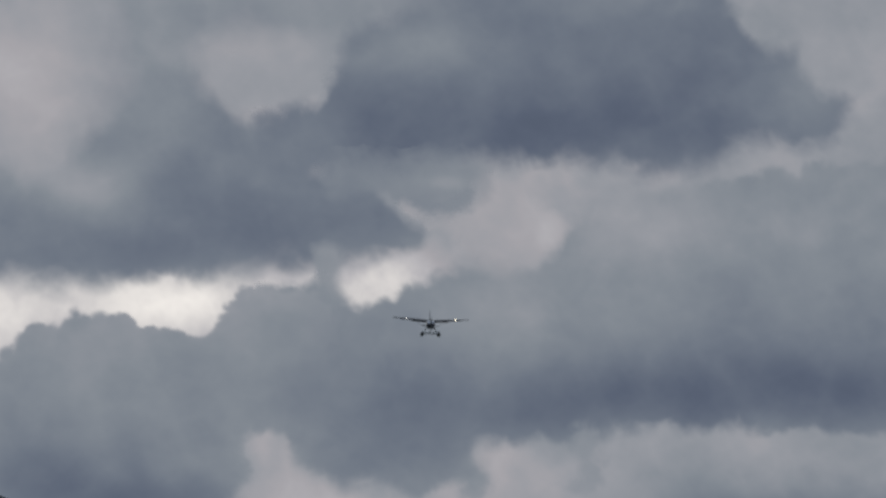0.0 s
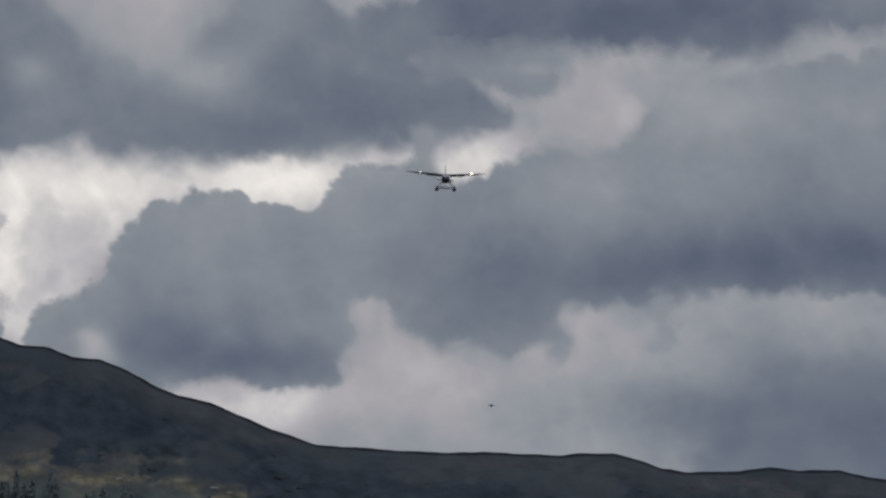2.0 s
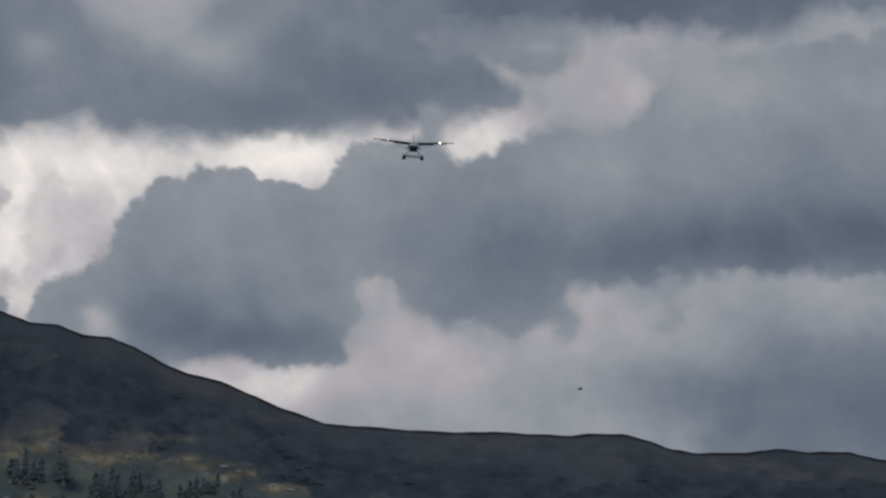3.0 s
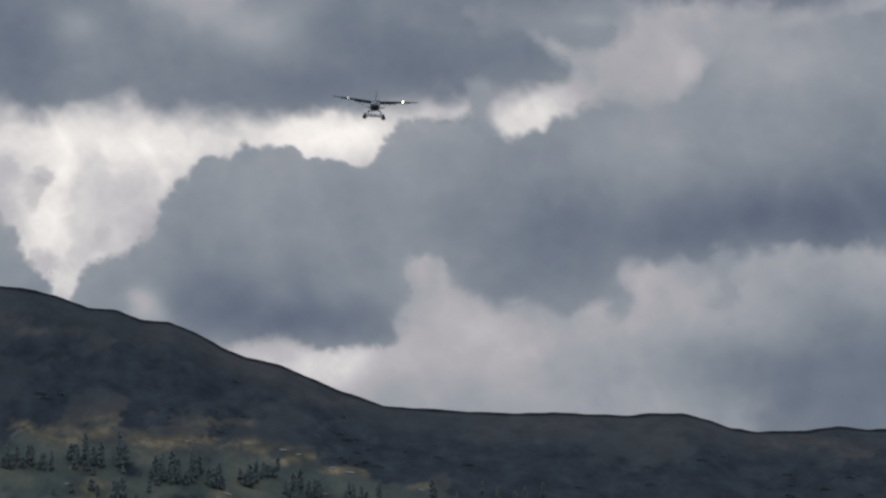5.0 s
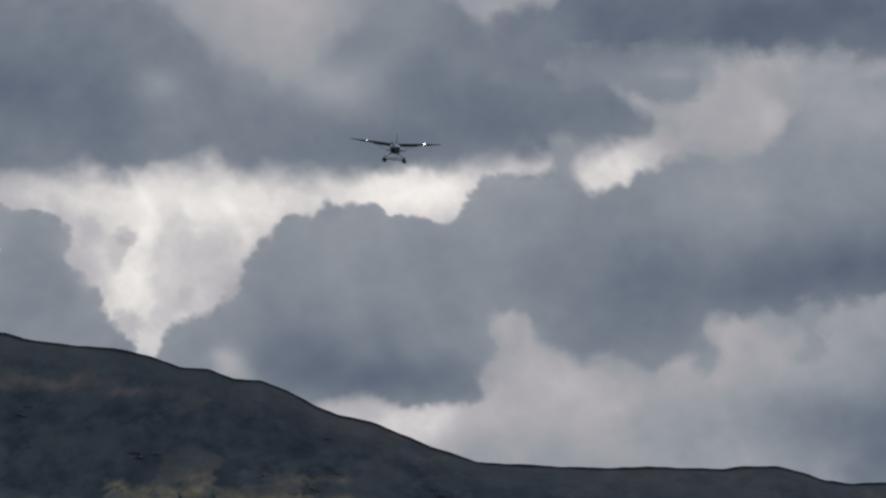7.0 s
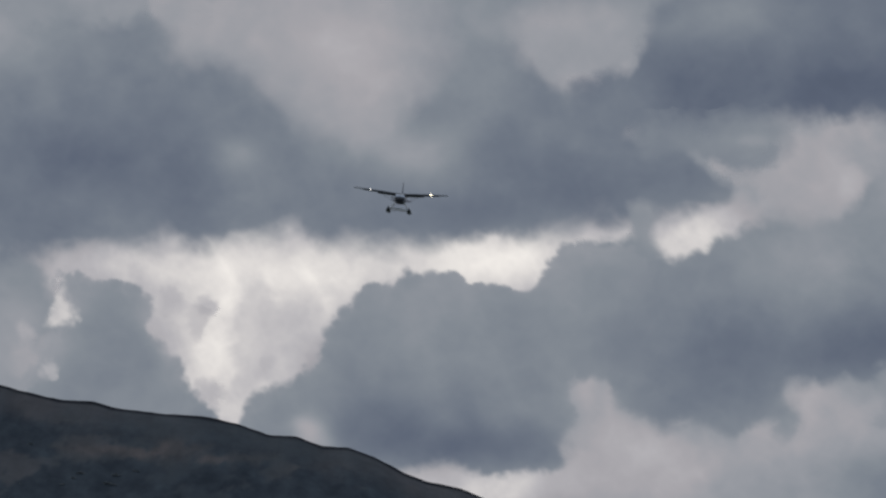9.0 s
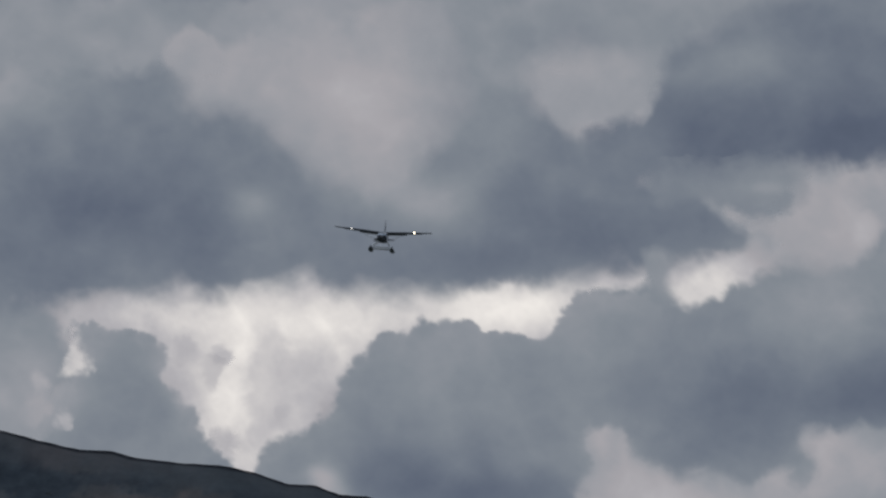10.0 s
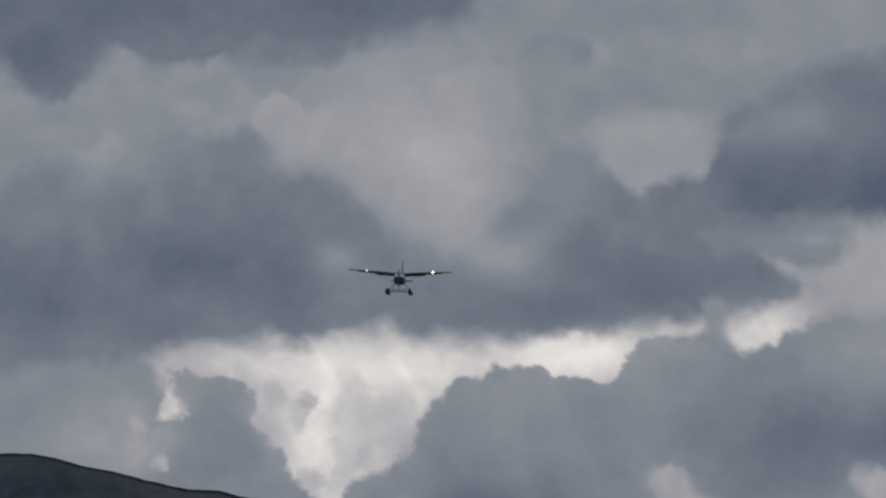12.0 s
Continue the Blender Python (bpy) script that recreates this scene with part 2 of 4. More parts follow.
def thickness(b, u, v):
    """Cover, light and depth of a bank over the chart's points."""
    s = b["seed"] * 101
    wu = u + (fbm(u, v, 120, 3, s + 1) - 0.5) * 34
    wv = v + (fbm(u, v, 120, 3, s + 2) - 0.5) * 26
    tear = b["tear"]
    depth = inside(b["outline"], u + (fbm(u, v, 70, 5, s + 13, 0.52) - 0.5) * tear, v + (fbm(u, v, 62, 5, s + 14, 0.52) - 0.5) * tear * 0.8)
    low = ease(-45, 45, v - b["turn"])
    depth = depth + b["rough"] * ((1 - billow(u, v, b["size"], 4, s + 3)) * 1.0 - 0.45 + (fbm(u, v, 46, 4, s + 4, 0.5) - 0.5) * 1.3 * (1 - 0.45 * low))
    soft = (b["top"] * (1 - low) + b["base"] * low) * (0.2 + 1.6 * fbm(u, v, 80, 3, s + 5))
    for x, y, ru, rv, d in b["blur"]:
        soft = soft * (1 + d * np.exp(-(((u - x) / ru) ** 2 + ((v - y) / rv) ** 2)))
    cover = ease(-soft, soft, depth) * b["dense"]
    if b["fade"]:
        cover = cover * ease(*b["fade"], u + 0.15 * (v - 450))
    if b["wisp"]:
        cover = cover * (1 - b["wisp"] * ease(0.42, 0.62, fbm(u, v, 60, 4, s + 6)))
    g = b["grain"]
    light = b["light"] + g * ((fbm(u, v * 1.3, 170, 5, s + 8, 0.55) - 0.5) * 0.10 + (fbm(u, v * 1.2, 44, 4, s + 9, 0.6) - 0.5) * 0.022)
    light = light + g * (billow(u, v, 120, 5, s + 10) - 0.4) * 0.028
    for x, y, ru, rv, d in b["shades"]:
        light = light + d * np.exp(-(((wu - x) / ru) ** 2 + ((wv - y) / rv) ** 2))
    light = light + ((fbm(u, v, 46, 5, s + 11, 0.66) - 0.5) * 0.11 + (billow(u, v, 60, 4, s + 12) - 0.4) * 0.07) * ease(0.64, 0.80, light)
    # edges painted brighter, as if more daylight came through there
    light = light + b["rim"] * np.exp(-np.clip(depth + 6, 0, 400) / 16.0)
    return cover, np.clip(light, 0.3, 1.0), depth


# brighter and darker parts of the veil, to the west and to the east
WEST_GLOW = [(128, 509, 26, 60, 0.05), (328, 429, 50, 36, 0.03), (98, 369, 40, 26, -0.04), (288, 299, 50, 26, -0.03), (519, 335, 90, 16, -0.025), (649, 345, 60, 26, 0.02), (330, 350, 420, 85, 0.222), (190, 490, 120, 160, 0.26), (700, 335, 200, 60, 0.20), (235, 440, 36, 60, -0.05), (110, 420, 60, 60, -0.03), (600, 750, 160, 50, 0.20), (350, -50, 130, 110, 0.085), (800, -40, 120, 70, 0.03), (850, 680, 200, 90, 0.06), (-240, -20, 120, 200, -0.05), (330, 380, 60, 40, 0.04), (90, 360, 60, 26, 0.05), (20, 350, 90, 36, 0.06)]
EAST_GLOW = [(1021, 302, 95, 55, 0.24), (970, 341, 20, 18, 0.06), (1233, 153, 90, 45, 0.02), (918, 691, 110, 95, 0.055), (998, 761, 60, 60, 0.03), (1209, 593, 60, 40, 0.035), (1249, 643, 180, 50, 0.03), (1459, 574, 70, 40, 0.03), (1518, 645, 70, 60, -0.03), (1258, 743, 130, 45, -0.04), (1398, 773, 130, 70, -0.06), (1527, 794, 170, 90, -0.11), (1736, 766, 240, 130, -0.12), (799, 560, 25, 40, 0.06), (854, 561, 14, 30, 0.05)]
bank("thin bright high cloud veil behind the darker banks", [(-640, -540), (2200, -540), (2200, 1030), (-640, 1030)], 0.60, WEST_GLOW + EAST_GLOW,
    top=40, base=40, rough=6, seed=3, far=330, turn=9000, grain=1.25)
bank("broad grey fold of high cloud", [(-640, -540), (2200, -540), (2200, -330), (1750, -240), (1400, -180), (1000, -95), (850, -100), (700, -105), (520, -150), (400, -200), (200, -185), (60, -120), (-200, -60), (-640, -20)], 0.55,
     [(-63, -144, 24, 20, 0.045), (-316, -124, 60, 24, -0.03), (687, -224, 60, 35, 0.035), (978, -222, 90, 35, 0.04), (803, -136, 110, 25, -0.025), (775, -286, 140, 30, -0.035), (330, -215, 150, 60, 0.04), (1000, -170, 200, 70, -0.02), (-250, -60, 150, 110, 0.02), (700, -330, 250, 60, -0.02)], top=60, base=60, rough=30, size=140, seed=4, far=290, dense=0.85)
bank("pale lilac cloud with a crisp lumpy edge", [(44, -117), (63, -151), (93, -167), (116, -150), (152, -133), (181, -142), (222, -150), (265, -131), (308, -122), (362, -133), (410, -166), (471, -202), (535, -184), (566, -120), (553, -35), (509, 28), (454, 91), (410, 123), (362, 119), (314, 83), (262, 34), (220, -20), (166, -29), (101, -24), (70, -81)], 0.632,
     [(167, -96, 90, 40, 0.015), (403, -38, 80, 90, 0.012), (533, -78, 60, 90, -0.02)], top=12, base=30, rough=14, size=50, seed=61, far=92, dense=0.75, rim=0.02, turn=-84, tear=26, blur=[(533, -67, 80, 150, 4.0), (427, -176, 90, 40, 2.0)])
bank("pale grey cloud beside the bright gap", [(-823, 298), (-425, 294), (-225, 306), (-165, 323), (-135, 349), (-128, 386), (-110, 411), (-104, 471), (-115, 571), (-115, 641), (-824, 636)], 0.555, [(-476, 429, 120, 60, -0.03), (-296, 490, 90, 60, 0.03), (-186, 470, 30, 50, 0.03)], top=16, base=12, rough=14, size=40, seed=5, far=210, rim=0.03, turn=440)
bank("ragged grey cumulus behind small bright patches", [(-125, 369), (-93, 361), (-60, 369), (-30, 364), (0, 377), (30, 396), (50, 412), (46, 437), (38, 457), (60, 470), (79, 492), (92, 523), (99, 558), (123, 585), (163, 618), (163, 673), (-227, 650), (-237, 570), (-187, 560), (-160, 511), (-130, 471), (-116, 431), (-122, 401)], 0.53, [(-36, 521, 90, 90, -0.045), (25, 422, 40, 30, 0.05), (-106, 401, 40, 40, 0.05), (-146, 491, 40, 60, 0.035), (74, 512, 25, 60, 0.03)], top=7, base=9, rough=15, size=36, seed=6, far=170, rim=0.085, tear=48, turn=470)
# four glowing patches added in front of the cumulus, in place of holes
bank("bright ragged glowing patch drawn as a break in the cloud", [(-134, 381), (-120, 377), (-114, 405), (-96, 419), (-102, 437), (-124, 443), (-140, 431), (-142, 417), (-128, 405)], 0.82, (), top=10, base=10, rough=13, tear=48, dense=0.85, size=22, seed=51, far=150, turn=440)
bank("small bright glowing patch drawn as a break in the cloud", [(-190, 440), (-168, 445), (-158, 461), (-172, 472), (-188, 462)], 0.7, (), tear=44, top=12, base=12, rough=12, size=22, seed=52, far=150, dense=0.7, turn=440)
bank("faint glowing patch drawn as a break in the cloud", [(-208, 494), (-182, 484), (-174, 518), (-191, 540), (-203, 520)], 0.64, (), top=10, base=10, rough=12, size=22, seed=53, far=150, dense=0.8, turn=440)
bank("tiny bright glowing patch drawn as a break in the cloud", [(-152, 521), (-128, 519), (-127, 539), (-147, 545)], 0.72, (), top=12, base=12, rough=14, tear=44, size=20, seed=54, far=150, dense=0.65, turn=440)
bank("long dark flat-based cloud bank", [(-640, 392), (-440, 362), (-344, 347), (-247, 329), (-168, 324), (-87, 300), (-7, 307), (53, 292), (113, 308), (173, 287), (233, 286), (268, 280), (289, 264), (313, 290), (373, 302), (513, 311), (583, 298), (633, 293),
     (753, 296), (813, 280), (900, 263), (946, 265), (991, 253), (1076, 234), (1090, 214), (1062, 202), (1031, 184), (1012, 157), (1002, 132), (979, 109), (886, 96), (837, 45), (757, 19), (718, -27), (700, -100), (695, -270), (545, -270), (540, -90), (527, 40), (485, 105),
     (445, 130), (395, 125), (316, 72), (257, 16), (198, -25), (118, -36), (89, -102), (-151, -91), (-431, -24), (-591, -27)], 0.475,
     [(-263, -70, 42, 85, 0.075), (-372, 3, 50, 60, 0.02), (-82, 7, 110, 60, -0.02), (163, 150, 60, 40, 0.03), (-22, -43, 170, 55, 0.035), (-223, -79, 120, 70, 0.045), (-60, 170, 230, 80, -0.055), (640, 245, 250, 45, -0.055), (870, 190, 150, 50, -0.04), (180, 255, 130, 45, -0.03), (-350, 200, 160, 70, -0.03), (615, -40, 100, 120, 0.065), (620, -200, 110, 100, 0.075), (445, 125, 110, 50, 0.09), (520, 150, 60, 40, 0.06),
      (200, 150, 45, 35, 0.07), (225, 225, 75, 75, 0.06), (-330, 90, 150, 60, 0.03), (110, 40, 160, 70, 0.035), (300, 60, 90, 80, 0.04)], top=34, base=30, rough=18, size=75, seed=8, far=130, rim=0.05, turn=200,
     blur=[(258, 40, 120, 90, 1.2), (555, -77, 120, 120, 2.2), (1021, 192, 60, 50, -0.4)])
# glowing patch added in front of the long bank, in place of a gap
bank("pale glowing patch drawn as a gap above the dark bank", [(689, -93), (704, -42), (730, -9), (762, 21), (800, 14), (842, 21), (873, 13), (895, -27), (910, -82), (856, -100), (770, -96)], 0.606,
     (), top=34, base=8, rough=10, size=36, seed=62, far=92, dense=0.85, turn=-50, tear=22)
# the brightest shades, low on its left, paint a hole into the glow
bank("grey cumulus with lumpy top and dark base", [(206, 610), (240, 576), (300, 552), (329, 516), (359, 476), (385, 421), (415, 396), (425, 380), (455, 389), (480, 362), (495, 353), (520, 369), (535, 359), (575, 355), (595, 373), (610, 386), (660, 388), (714, 399), (731, 379), (745, 344),
     (770, 311), (795, 317), (821, 308), (930, 341), (949, 481), (908, 561), (821, 552), (793, 548), (781, 575), (785, 604), (800, 622), (776, 648), (770, 676), (782, 694), (758, 714), (703, 712), (663, 726), (618, 718), (583, 703), (543, 693), (506, 699), (473, 715), (430, 722), (300, 725), (215, 670)], 0.53,
     [(600, 670, 170, 55, -0.125), (440, 620, 110, 55, -0.07), (330, 639, 26, 30, 0.16), (308, 621, 18, 14, 0.06), (358, 659, 20, 20, 0.06), (540, 400, 120, 45, 0.03), (900, 500, 120, 110, -0.03), (400, 520, 60, 60, -0.02), (700, 560, 90, 60, -0.02)], top=7, base=13, rough=17, size=52, seed=12, fade=(955, 815), far=50, rim=0.05, tear=22, turn=650, blur=[(778, 630, 40, 90, 1.1), (398, 619, 50, 50, 1.0)])
bank("great grey cloud bank with dark flat base", [(791, 329), (821, 308), (889, 307), (923, 309), (951, 347), (975, 354), (1011, 329), (1053, 311), (1111, 287), (1141, 260), (1177, 253), (1222, 271), (1272, 269), (1307, 244), (1312, 204), (1343, 176), (1403, 155), (1485, 141), (1706, 107), (1844, 87), (2200, 71), (2200, 540), (1849, 540), (1645, 538), (1551, 533), (1460, 531), (1410, 538), (1380, 556), (1340, 552), (1295, 555), (1244, 565), (1199, 558), (1169, 568), (1161, 594), (1185, 608), (1197, 636), (1165, 662), (1139, 640), (1109, 630), (1087, 650), (1059, 664), (1031, 647), (995, 635), (967, 633), (939, 649), (904, 619), (871, 603), (851, 561), (819, 545), (770, 479)], 0.52,
     [(1410, 484, 290, 80, -0.082), (1260, 523, 90, 40, -0.04), (1759, 478, 300, 85, -0.11), (1751, 338, 260, 140, -0.025), (1009, 561, 150, 80, -0.055), (1120, 472, 120, 60, -0.03), (1433, 200, 150, 75, 0.065), (1623, 197, 180, 60, 0.03), (1201, 313, 120, 55, 0.055), (1901, 261, 200, 90, 0.02), (880, 441, 90, 90, -0.01), (860, 331, 90, 45, 0.055), (1159, 632, 40, 40, 0.03)],
     top=12, base=14, rough=17, size=58, seed=13, far=90, rim=0.035, turn=430, blur=[(1393, 170, 130, 60, 3.0), (1182, 265, 55, 30, 1.6), (959, 636, 160, 40, 0.5), (1169, 622, 40, 50, 0.5)])
bank("blue-grey rain cloud low over the ridge", [(1390, 840), (1470, 765), (1620, 690), (1800, 660), (2200, 640), (2200, 1000), (1500, 1000)], 0.435, [(1720, 790, 180, 60, -0.03)], top=70, base=60, rough=20, seed=15, far=250, dense=0.85, turn=900)
bank("dark slate cloud bank with ragged end", [(814, 28), (842, 13), (898, 9), (912, -25), (935, -91), (1009, -139), (1121, -187), (1308, -226), (1496, -228), (1571, -191), (1600, -135), (1624, -89), (1704, -82), (1716, -43), (1751, -20), (1791, -8), (1776, 55), (1715, 72), (1658, 56),
     (1616, 48), (1589, 94), (1518, 112), (1453, 110), (1359, 97), (1284, 90), (1199, 95), (1115, 104), (1031, 107), (937, 112), (862, 114), (824, 109), (810, 70)], 0.44,
     [(1092, -80, 90, 40, 0.045), (984, -67, 60, 30, 0.03), (1300, 40, 300, 55, -0.06), (1450, 10, 160, 80, -0.02), (1080, -110, 120, 60, 0.06), (1720, 0, 80, 70, 0.04), (900, 50, 70, 60, 0.03), (1350, -190, 250, 50, 0.05)], top=20, base=24, rough=13, size=48, seed=21, far=10, turn=0, blur=[(1094, -160, 150, 70, 1.5)])
bank("grey cloud melting between two dark banks", [(921, 81), (1022, 90), (1178, 91), (1188, 115), (1177, 148), (1152, 175), (1112, 188), (1077, 192), (1042, 174), (1014, 142), (971, 151), (921, 166)], 0.525, [(1112, 140, 32, 12, 0.06), (1022, 112, 40, 20, -0.02), (1082, 167, 30, 14, -0.01), (961, 121, 50, 40, -0.03)],
     top=22, base=12, rough=12, size=40, seed=25, far=-10, dense=0.88, tear=40, turn=120, blur=[(1167, 143, 25, 40, 1.5), (941, 141, 40, 40, 1.5)])
bank("pale curl of torn cloud", [(1040, 162), (1074, 182), (1102, 190), (1127, 184), (1144, 207), (1134, 226), (1112, 212), (1074, 202), (1042, 184)], 0.625, [(1057, 182, 22, 14, 0.025), (1127, 202, 20, 18, 0.01)],
     top=9, base=10, rough=10, size=30, seed=26, far=-26, dense=0.65, wisp=0.3, tear=30, turn=182)
bank("dark torn wisp of cloud", [(1074, 172), (1094, 164), (1122, 160), (1150, 149), (1168, 143), (1162, 159), (1140, 169), (1114, 174), (1094, 182), (1078, 182)], 0.53, (), top=10, base=10, rough=14, size=24, seed=29, far=-34, dense=0.6, wisp=0.3, tear=46, turn=167)
bank("pale rounded lobe of cloud in the gap", [(1162, 153), (1198, 131), (1253, 161), (1294, 186), (1310, 209), (1302, 242), (1262, 269), (1201, 281), (1157, 258), (1142, 212)], 0.645, [(1280, 216, 22, 36, 0.05), (1253, 163, 20, 14, 0.02), (1182, 218, 45, 50, -0.025)], top=11, base=12, rough=9, size=40, seed=30, far=40, dense=0.85, rim=0.025, turn=233, blur=[(1167, 218, 40, 80, 3.0), (1222, 278, 60, 20, 1.0)])
bank("soft grey smear of cloud joining two banks", [(899, 236), (946, 241), (940, 301), (935, 336), (915, 339), (904, 311), (896, 281)], 0.56, [(916, 266, 40, 40, -0.01)], top=16, base=18, rough=8, size=44, seed=41, far=-10, dense=0.92, tear=20, turn=291)
bank("thin grey shreds of cloud in the bright gap", [(45, 420), (63, 390), (95, 385), (111, 403), (135, 391), (157, 407), (163, 433), (141, 449), (134, 477), (116, 495), (112, 537), (98, 528), (90, 477), (58, 464)], 0.70, [(75, 442, 30, 30, -0.04), (140, 418, 16, 14, -0.06)], top=14, base=15, rough=17, size=32, seed=43, far=-12, wisp=0.75, dense=0.62, tear=60, turn=450)
bank("small grey puff in the bright gap", [(116, 553), (142, 543), (168, 553), (166, 579), (136, 581)], 0.7, (), top=9, base=9, rough=14, size=26, seed=55, far=-12, wisp=0.4, dense=0.7, turn=450)
bank("dusky scrap in the bright cloud", [(236, 514), (253, 502), (265, 506), (256, 522), (242, 528)], 0.7, (), top=6, base=10, rough=9, size=20, seed=73, far=-16, dense=0.75, wisp=0.3, tear=20, turn=526)
bank("faint grey scrap low in the gap", [(130, 557), (150, 549), (170, 557), (168, 573), (144, 577)], 0.69, (), top=6, base=10, rough=9, size=20, seed=72, far=-16, dense=0.75, wisp=0.3, tear=20, turn=569)
bank("grey knob of cloud in the gap", [(61, 392), (79, 384), (99, 391), (101, 411), (79, 420), (63, 412)], 0.715, (), top=6, base=10, rough=9, size=20, seed=71, far=-16, dense=0.75, wisp=0.3, tear=20, turn=404)
bank("round grey puff at the edge of the gap", [(125, 405), (141, 395), (157, 403), (161, 421), (147, 431), (129, 425)], 0.715, (), top=6, base=10, rough=9, size=20, seed=70, far=-16, dense=0.75, wisp=0.3, tear=20, turn=417)
bank("pale inner cloud in the bright gap", [(190, 420), (203, 385), (228, 373), (258, 391), (278, 409), (303, 400), (330, 404), (333, 437), (309, 472), (281, 512), (241, 556), (205, 601), (183, 580), (194, 530), (181, 490)], 0.755, [], top=26, base=30, rough=18, size=50, seed=47, far=230, dense=0.75, rim=0.05, turn=640)
bank("thin shreds of grey cloud under the bank", [(1342, 544), (1380, 542), (1387, 574), (1369, 604), (1383, 626), (1361, 638), (1335, 643), (1321, 635), (1354, 622), (1347, 594), (1331, 568)], 0.555, (), top=10, base=10, rough=14, size=30, seed=27, far=-30, dense=0.75, turn=590)
bank("heavy dark cloud overhead", [(-665, -626), (523, -611), (484, -319), (413, -294), (332, -279), (262, -256), (213, -238), (148, -230), (40, -232), (-73, -225), (-151, -233), (-198, -255), (-253, -228), (-281, -192), (-331, -171), (-391, -178), (-417, -221), (-444, -248), (-497, -253), (-669, -223)], 0.45,
     [(-347, -252, 90, 60, -0.045), (-270, -342, 260, 50, -0.035), (215, -340, 240, 30, -0.03), (30, -252, 200, 26, 0.035)], top=20, base=20, rough=20, size=80, seed=31, far=-30, turn=-700, blur=[(321, -274, 120, 40, 1.2)])
# ---- sky meshes

CLOUD_FAR = 4350.0


def build_bank(b):
    """One bank as a thin glowing shell that swells towards the viewer where it is thick."""
    xs, ys = zip(*b["outline"])
    x0, x1, y0, y1 = min(xs) - 60, max(xs) + 60, min(ys) - 60, max(ys) + 60
    x0, x1, y0, y1 = max(x0, -620), min(x1, 2180), max(y0, -520), min(y1, 1010)
    step = 3.0 if b["far"] < 240 else 4.0
    us, vs = np.arange(x0, x1 + step, step), np.arange(y0, y1 + step, step)
    u, v = np.meshgrid(us, vs)
    cover, light, depth = thickness(b, u, v)
    az, el = (u - 784) * UNIT, radians(4.9) - (v - 441) * UNIT
    r = CLOUD_FAR + b["far"] - 30 * np.sqrt(np.clip(depth, 0, 90) / 90)
    p = np.stack([r * np.sin(az) * np.cos(el), r * np.cos(az) * np.cos(el), r * np.sin(el) + EYE.z], -1).reshape(-1, 3)
    nv, nu = u.shape
    q = (np.arange(nv - 1)[:, None] * nu + np.arange(nu - 1)[None, :]).reshape(-1)
    quads = np.stack([q, q + nu, q + nu + 1, q + 1], -1)
    c = cover.reshape(-1)
    quads = quads[c[quads].max(1) > 0.015]
    used = np.unique(quads)
    index = np.zeros(len(p), int)
    index[used] = np.arange(len(used))
    p, quads = p[used], index[quads]
    centre = Vector(p.mean(0))
    me = bpy.data.meshes.new("cloud")
    me.from_pydata((p - np.array(centre)).tolist(), [], quads.tolist())
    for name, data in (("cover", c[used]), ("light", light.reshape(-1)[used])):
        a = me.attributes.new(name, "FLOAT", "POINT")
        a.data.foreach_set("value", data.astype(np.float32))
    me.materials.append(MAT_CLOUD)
    me.shade_smooth()
    ob = new("cloud", me)
    ob.location = centre
    return tagged(ob, b["label"], "cloud", "clouds of the broken overcast"), centre


CLOUDS = [build_bank(b) for b in BANKS]

# ---- the hill: one sheet of ground out to the horizon, with a long ridge across the view
RIDGE = [
    (-12.0, 3.6), (-9.0, 4.25), (-7.4, 4.52), (-6.42, 4.56), (-6.1, 4.56), (-5.88, 4.517), (-5.62, 4.437), (-5.35, 4.388), (-5.06, 4.30), (-4.70, 4.213), (-4.39, 4.192), (-4.22, 4.139),
    (-3.85, 4.092), (-3.43, 4.054), (-3.11, 3.99), (-2.81, 3.88), (-2.56, 3.866), (-2.33, 3.770), (-2.08, 3.758), (-1.84, 3.665),
    (-1.59, 3.52), (-1.385, 3.440), (-1.08, 3.375), (-0.83, 3.270), (-0.57, 3.158), (-0.12, 3.008), (0.44, 2.970), (0.95, 2.944), (1.46, 2.949), (2.12, 2.925), (2.27, 2.947),
    (2.58, 2.944), (2.78, 2.896), (3.03, 2.812), (3.21, 2.783), (3.69, 2.788), (3.97, 2.831), (4.25, 2.803), (4.61, 2.807), (4.85, 2.748), (6.0, 2.6), (9.0, 2.2), (13.0, 1.6)]
CREST = 3500.0


def crest_height(az):
    a, e = zip(*RIDGE)
    z = CREST * np.tan(np.radians(np.interp(az, a, e, left=3.6, right=1.6))) + EYE.z
    away = ease(12, 45, np.abs(az))
    return z * (1 - away) + 25 * away


def ground_height(x, y):
    az, r = np.degrees(np.arctan2(x, y)), np.hypot(x, y)
    z1 = crest_height(az)
    rise = np.clip((r - 2600) / (CREST - 2600), 0, 1)
    up = rise ** 1.12
    fall = 1 - 0.75 * ease(CREST + 25, CREST + 500, r)
    gullies = (fbm(x, y * 0.4, 260, 4, 71) - 0.5) * 30 * np.sin(np.pi * np.clip(rise, 0, 1)) * rise
    lumps = (fbm(x, y * 0.3, 55, 4, 77) - 0.5) * (5.0 * rise * (1 - ease(0.93, 1.0, rise)) + 0.5 * rise)
    tufts = (fbm(x, y, 9, 2, 83) - 0.5) * 0.9 * rise
    return z1 * up * fall + gullies + lumps + tufts


